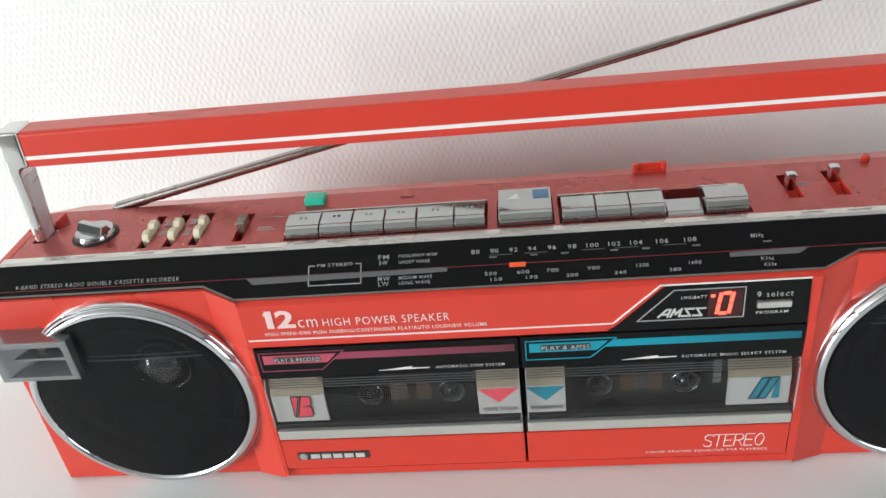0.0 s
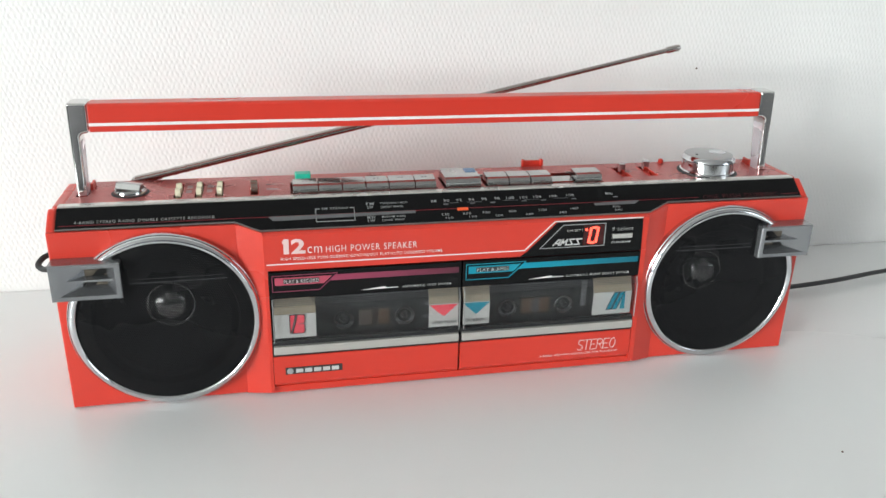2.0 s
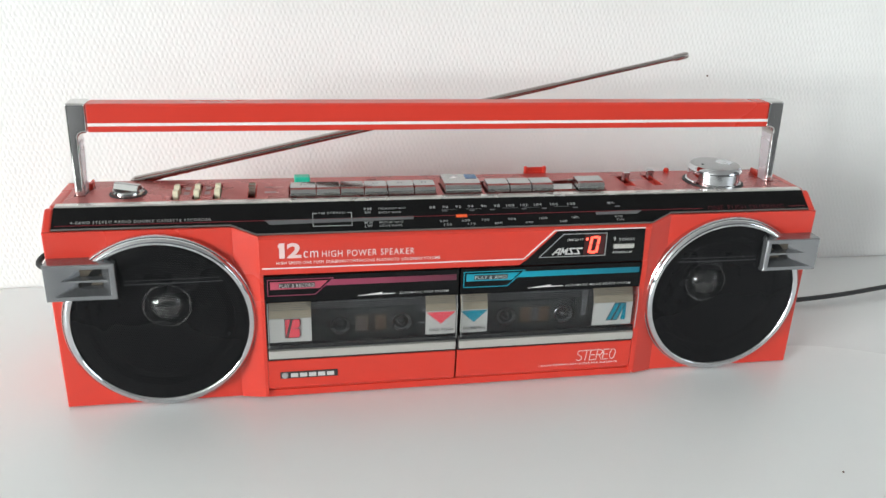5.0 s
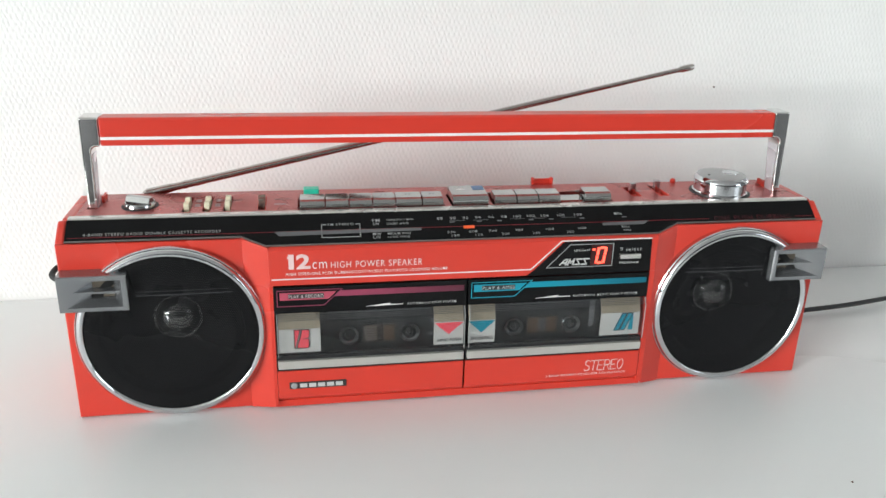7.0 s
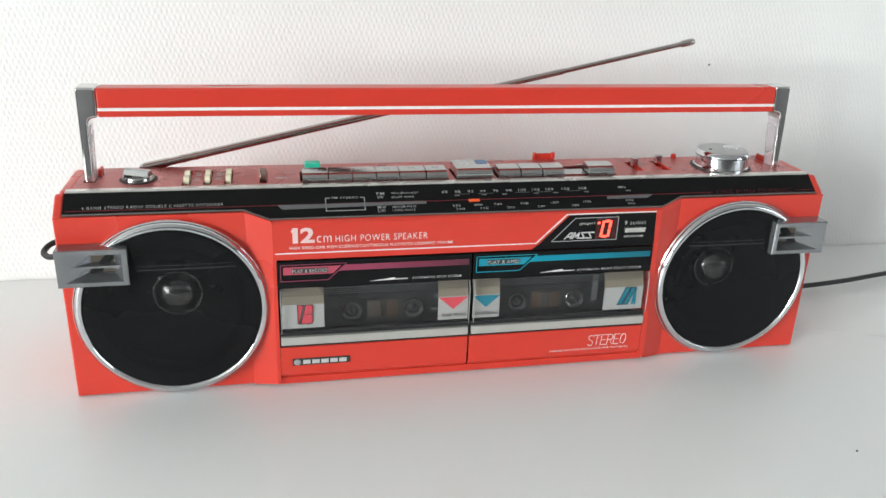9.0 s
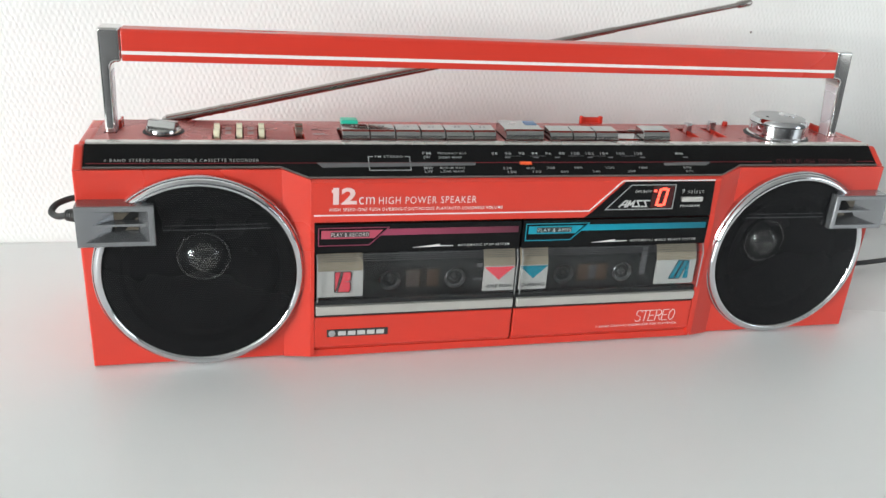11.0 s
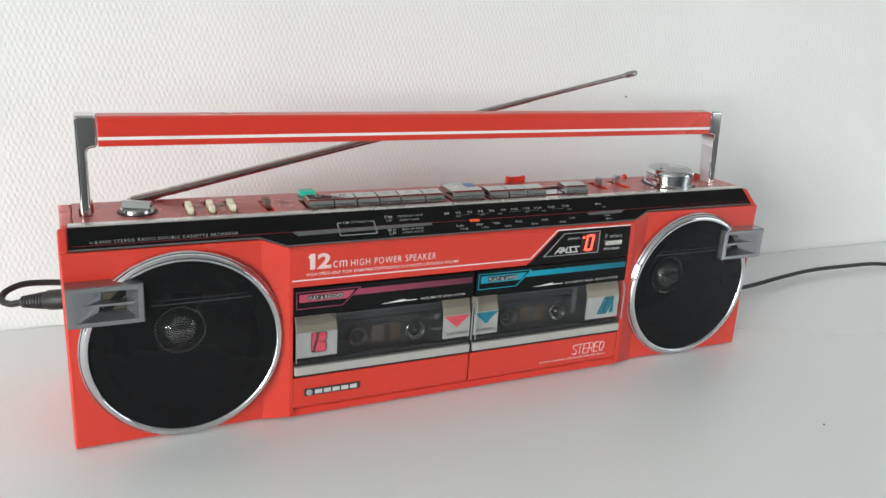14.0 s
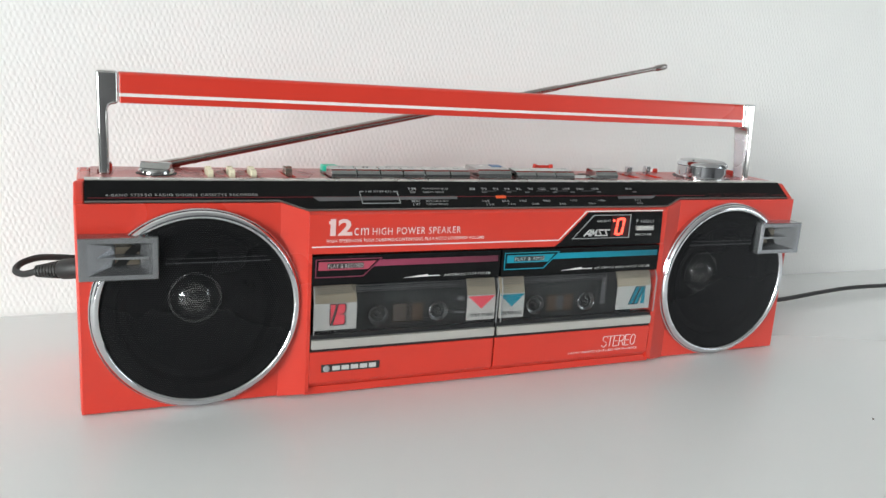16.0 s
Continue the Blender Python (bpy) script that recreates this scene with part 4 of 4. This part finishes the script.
# rotary selector
sel = part("selector_knob", lathe(bmesh.new(), [(0.0102, 0.1358), (0.0102, 0.1378), (0.0094, 0.1390)], (-0.2140, 0.0460, 0), "z", 40), M_KEY, boombox, "silver rotary selector knob", True)
part("collar", lathe(bmesh.new(), [(0.0118, 0.1357), (0.0118, 0.1360), (0.0103, 0.1360), (0.0103, 0.1357)], (-0.2140, 0.0460, 0), "z", 40, False), M_MATT, sel)
bm = prism(bmesh.new(), [(-0.0040, 0.1382), (-0.0016, 0.1426), (0.0016, 0.1426), (0.0040, 0.1382)], -0.0088, 0.0088, 0.0004)
bmesh.ops.rotate(bm, verts=bm.verts, cent=(0, 0, 0), matrix=Matrix.Rotation(radians(-24), 3, "Z"))
bmesh.ops.translate(bm, verts=bm.verts, vec=(-0.2140, 0.0460, 0))
part("grip", bm, M_KEY, sel)

# volume knob
KX, KY = 0.1965, 0.0455
vol = part("volume_knob", lathe(bmesh.new(), [(0.0198, 0.1358), (0.0198, 0.1372), (0.0188, 0.1378), (0.0186, 0.1450), (0.0195, 0.1456), (0.0192, 0.1468), (0.0176, 0.1486), (0.0170, 0.1488)], (KX, KY, 0), "z", 72), M_CHROME, boombox, "large chrome volume knob", True)
part("collar", lathe(bmesh.new(), [(0.0218, 0.1357), (0.0218, 0.1361), (0.0199, 0.1361), (0.0199, 0.1357)], (KX, KY, 0), "z", 56, False), M_MATT, vol)
part("groove", lathe(bmesh.new(), [(0.0190, 0.1449), (0.0192, 0.1449), (0.0192, 0.1456), (0.0190, 0.1456)], (KX, KY, 0), "z", 56, False), M_DARKP, vol)
part("knob_top", lathe(bmesh.new(), [(0.0176, 0.1485), (0.0172, 0.1491), (0.0166, 0.1492), (0.0005, 0.1493)], (KX, KY, 0), "z", 72), M_KNOB, vol, "satin grey top of the knob", True)
part("finger_dimple", lathe(bmesh.new(), [(0.0062, 0.1490), (0.0060, 0.1495), (0.0054, 0.1496), (0.0048, 0.14935), (0.0004, 0.1493)], (KX + 0.0085, KY + 0.0030, 0), "z", 36), M_CHROME, vol, "round finger dimple", True)
part("index_mark", lathe(bmesh.new(), [(0.0010, 0.1490), (0.0010, 0.1497)], (KX - 0.0110, KY - 0.0020, 0), "z", 14), M_DARKP, vol)

# the whole top deck lies a little lower than its drawing
for ob in boombox.children:
    if ob.name.split(".")[0] in ("top_panel", "silver_strip", "key", "green_button", "aerial_clip", "red_nub", "slider", "slide_switch", "lever_switch", "selector_knob", "volume_knob") or ob.name.startswith("print_bar"):
        ob.location.z -= 0.0012

# ---- carrying handle ----
handle = part("handle_bar", prism(bmesh.new(), [(0.0450, 0.1752), (0.0462, 0.1915), (0.0476, 0.1928), (0.0600, 0.1928), (0.0612, 0.1915), (0.0612, 0.1752)], -0.2336, 0.2318, 0.0005), M_RED, boombox, "red carrying handle with a white stripe")
bm = bmesh.new()
hexa(bm, [(-0.2336, 0.0451, 0.1790), (0.2318, 0.0451, 0.1790), (0.2318, 0.0462, 0.1790), (-0.2336, 0.0462, 0.1790), (-0.2336, 0.0453, 0.1809), (0.2318, 0.0453, 0.1809), (0.2318, 0.0464, 0.1809), (-0.2336, 0.0464, 0.1809)])
part("white_stripe", bm, M_WHITE, handle)
for s in (-1, 1):
    shape = [(0.2446, 0.1285), (0.2448, 0.1935), (0.2330, 0.1935), (0.2330, 0.1746), (0.2362, 0.1744), (0.2378, 0.1736), (0.2387, 0.1722), (0.2390, 0.1700), (0.2390, 0.1285)]
    bm = bmesh.new()
    rows = [[bm.verts.new((s * x - 0.0011, 0.0420 + (z - 0.129) * 0.0600 if k == 0 else 0.0545 + min(1, (z - 0.129) / 0.0468) * 0.0072, z)) for x, z in shape] for k in (0, 1)]
    bm.faces.new(rows[0])
    bm.faces.new(rows[1])
    for k in range(len(shape)):
        q = (k + 1) % len(shape)
        bm.faces.new((rows[0][k], rows[0][q], rows[1][q], rows[1][k]))
    bmesh.ops.recalc_face_normals(bm, faces=bm.faces)
    bmesh.ops.bevel(bm, geom=[e for e in bm.edges if len(e.link_faces) == 2 and e.calc_face_angle(0) > 0.9], offset=0.0017, segments=4, profile=0.5, affect="EDGES")
    post = part("handle_bracket", bm, M_POST, boombox, "chrome corner bracket and post of the handle", True)
    post.modifiers.new("flat_faces", "WEIGHTED_NORMAL")
    bm = bmesh.new()
    xi = s * 0.2388 - 0.0011
    hexa(bm, [(xi, 0.0448, 0.1345), (xi + s * 0.0006, 0.0448, 0.1345), (xi + s * 0.0006, 0.0532, 0.1345), (xi, 0.0532, 0.1345), (xi, 0.0468, 0.1690), (xi + s * 0.0006, 0.0468, 0.1690), (xi + s * 0.0006, 0.0586, 0.1690), (xi, 0.0586, 0.1690)])
    part("inset", bm, M_SATIN, post, "pale satin inner face")
    part("red_stop", boxed(min(s * 0.2382, s * 0.2400), max(s * 0.2382, s * 0.2400), 0.0560, 0.0660, 0.1300, 0.1385, 0.0005), M_RED, boombox)

# ---- antenna ----
A0, A1 = Vector((-0.2118, 0.0770, 0.1342)), Vector((0.1865, 0.0930, 0.2190))
ant = part("antenna", tube(bmesh.new(), [A0 - Vector((0.003, 0, 0.0005)), A0 + (A1 - A0) * 0.035], [0.0030, 0.0030], 14), M_STEEL, boombox, "pulled-out telescopic antenna of grey steel", True)
part("hinge", boxed(-0.2175, -0.2095, 0.0742, 0.0800, 0.1280, 0.1352, 0.0008), M_STEEL, ant)
cuts = ((0.03, 0.52, 0.0026), (0.52, 0.74, 0.0022), (0.74, 0.975, 0.0018))
for a, b, r in cuts:
    part("section", tube(bmesh.new(), [A0 + (A1 - A0) * a, A0 + (A1 - A0) * b], [r, r], 14), M_STEEL, ant, smooth=True)
part("tip", tube(bmesh.new(), [A0 + (A1 - A0) * 0.972, A0 + (A1 - A0) * 0.976, A0 + (A1 - A0) * 0.996, A1], [0.0018, 0.0026, 0.0026, 0.0021], 14), M_STEEL, ant, smooth=True)
for f in (0.055, 0.075):
    part("knurl", tube(bmesh.new(), [A0 + (A1 - A0) * f, A0 + (A1 - A0) * (f + 0.006)], [0.00285, 0.00285], 14), M_STEEL, ant, smooth=True)


# ---- cassettes ----
M_FADED = mat("faded grey print", (0.17, 0.17, 0.175), 0.5, 0, 0.05)
M_HUBRING = mat("dull grey hub metal", (0.34, 0.34, 0.34), 0.16, 0.9, 0.05)


def cassette(xc, group):
    c = tagged(new("cassette_tape"), "smoky grey cassette tape inside a deck of the boombox", "cassette", group)
    c.rotation_euler = (0, 0, radians(0.4))
    y0, y1, z0, z1 = 0.0165, 0.0255, 0.0180, 0.0815
    zc = 0.0470
    bm = bmesh.new()
    box(bm, xc - 0.0500, xc + 0.0500, y0, y1, z0, z1, 0.0008)
    shell = part("shell", bm, M_TAPE, c)
    bars([(xc - 0.036 + 0.0052 * k, xc - 0.0322 + 0.0052 * k, 0.0640, 0.0650) for k in range(14)] + [(xc - 0.030, xc + 0.030, 0.0668, 0.0671)], M_DIMP, c, lambda u, v, w=0.0: Vector((u, y0 - w, v)), 0.0003)
    part("window", boxed(xc - 0.0115, xc + 0.0115, y0 - 0.0003, y0 + 0.001, zc - 0.0068, zc + 0.0068, 0.0002), mat("dark tape window", (0.035, 0.03, 0.027), 0.15), c, "small window over the tape")
    part("tape_pack", boxed(xc - 0.0105, xc - 0.0018, y0 - 0.0006, y0, zc - 0.0058, zc + 0.0058), M_BROWN, c, "brown wound tape")
    part("tape_pack", boxed(xc + 0.0030, xc + 0.0105, y0 - 0.0006, y0, zc - 0.0058, zc + 0.0058), M_BROWN, c, "brown wound tape")
    for s in (-1, 1):
        o = (xc + s * 0.02125, y0, zc)
        hub = part("hub", lathe(bmesh.new(), [(0.0070, -0.0003), (0.0070, -0.0022), (0.0068, -0.0024), (0.0067, -0.0023), (0.0061, -0.0010), (0.0048, -0.0006), (0.0046, 0.0040)], o, "y", 32, False), M_HUBRING, c, "grey ring of a tape hub", True)
        part("spindle", lathe(bmesh.new(), [(0.0046, 0.0004), (0.0030, -0.0002), (0.0022, -0.0022), (0.0012, -0.0030)], o, "y", 20), M_HUB, hub, smooth=True)
        for k in range(6):
            a = math.pi / 3 * k + 0.3
            bm = boxed(-0.0006, 0.0006, -0.0012, 0.003, 0.0032, 0.0048)
            bmesh.ops.rotate(bm, verts=bm.verts, cent=(0, 0, 0), matrix=Matrix.Rotation(a, 3, "Y"))
            bmesh.ops.translate(bm, verts=bm.verts, vec=o)
            part("tooth", bm, M_HUB, hub)
    for k in range(6):
        part("comb_line", boxed(xc - 0.0105, xc - 0.0024, y0 - 0.0009, y0 - 0.0006, zc - 0.0052 + 0.0019 * k, zc - 0.0046 + 0.0019 * k) if xc < 0 else boxed(xc - 0.0030 + 0.0010 * k, xc - 0.0026 + 0.0010 * k, y0 - 0.0009, y0 - 0.0003, zc - 0.0050, zc + 0.0050), M_DIMP, c)
    if xc < 0:
        part("round_mark", lathe(bmesh.new(), [(0.0026, 0.0), (0.0026, -0.0003), (0.0021, -0.0003), (0.0021, 0.0)], (xc + 0.0345, y0, 0.0560), "y", 24, False), M_DIMP, c)
    side = xc + 0.034
    bars([(side + 0.002, side + 0.006, 0.0530, 0.0560), (side, side + 0.008, 0.0440, 0.0455)] if xc < 0 else [(side + 0.001, side + 0.005, 0.0440 + 0.0035 * k, 0.0468 + 0.0035 * k) for k in range(6)], M_FADED, c, lambda u, v, w=0.0: Vector((u, y0 - w, v)), 0.0004)


cassette(-0.0592, "tapes in the decks")
cassette(0.0580, "tapes in the decks")

# ---- mains cord ----
cord_pts = smooth_path([(-0.2850, 0.0990, 0.0622), (-0.2930, 0.1070, 0.0585), (-0.2985, 0.1160, 0.0588), (-0.2940, 0.1250, 0.0622), (-0.2780, 0.1310, 0.0635), (-0.2400, 0.1330, 0.0570), (-0.15, 0.138, 0.030), (0.0, 0.138, 0.0034), (0.15, 0.120, 0.0026), (0.29, 0.1010, 0.0036),
                        (0.3310, 0.1000, 0.0060), (0.3760, 0.1050, 0.0068), (0.4300, 0.1170, 0.0065), (0.4870, 0.1270, 0.0060), (0.5450, 0.1280, 0.0055), (0.590, 0.127, 0.0045), (0.618, 0.114, 0.0030), (0.650, 0.090, 0.0026), (0.74, 0.06, 0.0026), (0.95, 0.05, 0.0026)], 8)
cord = tagged(part("power_cord", tube(bmesh.new(), cord_pts, 0.0022, 10), M_RUBBER, None, "", True), "black mains cord plugged into the boombox and lying on the table", "cord")
P0, P1 = Vector((-0.2576, 0.0830, 0.0676)), Vector((-0.2850, 0.0990, 0.0622))
D = P1 - P0
part("plug", tube(bmesh.new(), [P0, P0 + D * 0.05, P0 + D * 0.40, P0 + D * 0.52], [0.0064, 0.0068, 0.0066, 0.0050], 16), M_RUBBER, cord, smooth=True)
for i in range(7):
    f = 0.50 + 0.072 * i
    part("relief_ring", tube(bmesh.new(), [P0 + D * f, P0 + D * (f + 0.045)], [0.0058 - 0.0003 * i, 0.0058 - 0.0003 * i], 14), M_RUBBER, cord, smooth=True)

# ---- specks ----
wall_speck = part("wall_speck", lathe(bmesh.new(), [(0.0009, 0.0), (0.0009, -0.0004), (0.0003, -0.0006)], (0.2645, NORTH, 0.1843), "y", 9), M_SPECK)
tagged(wall_speck, "tiny brown speck on the white wallpaper", "speck")
crumb = part("crumb", lathe(bmesh.new(), [(0.0006, 0.0), (0.0007, 0.0004), (0.0003, 0.0008)], (0.2185, -0.1235, 0.0), "z", 8), M_SPECK)
tagged(crumb, "tiny brown crumb lying on the white table", "crumb")
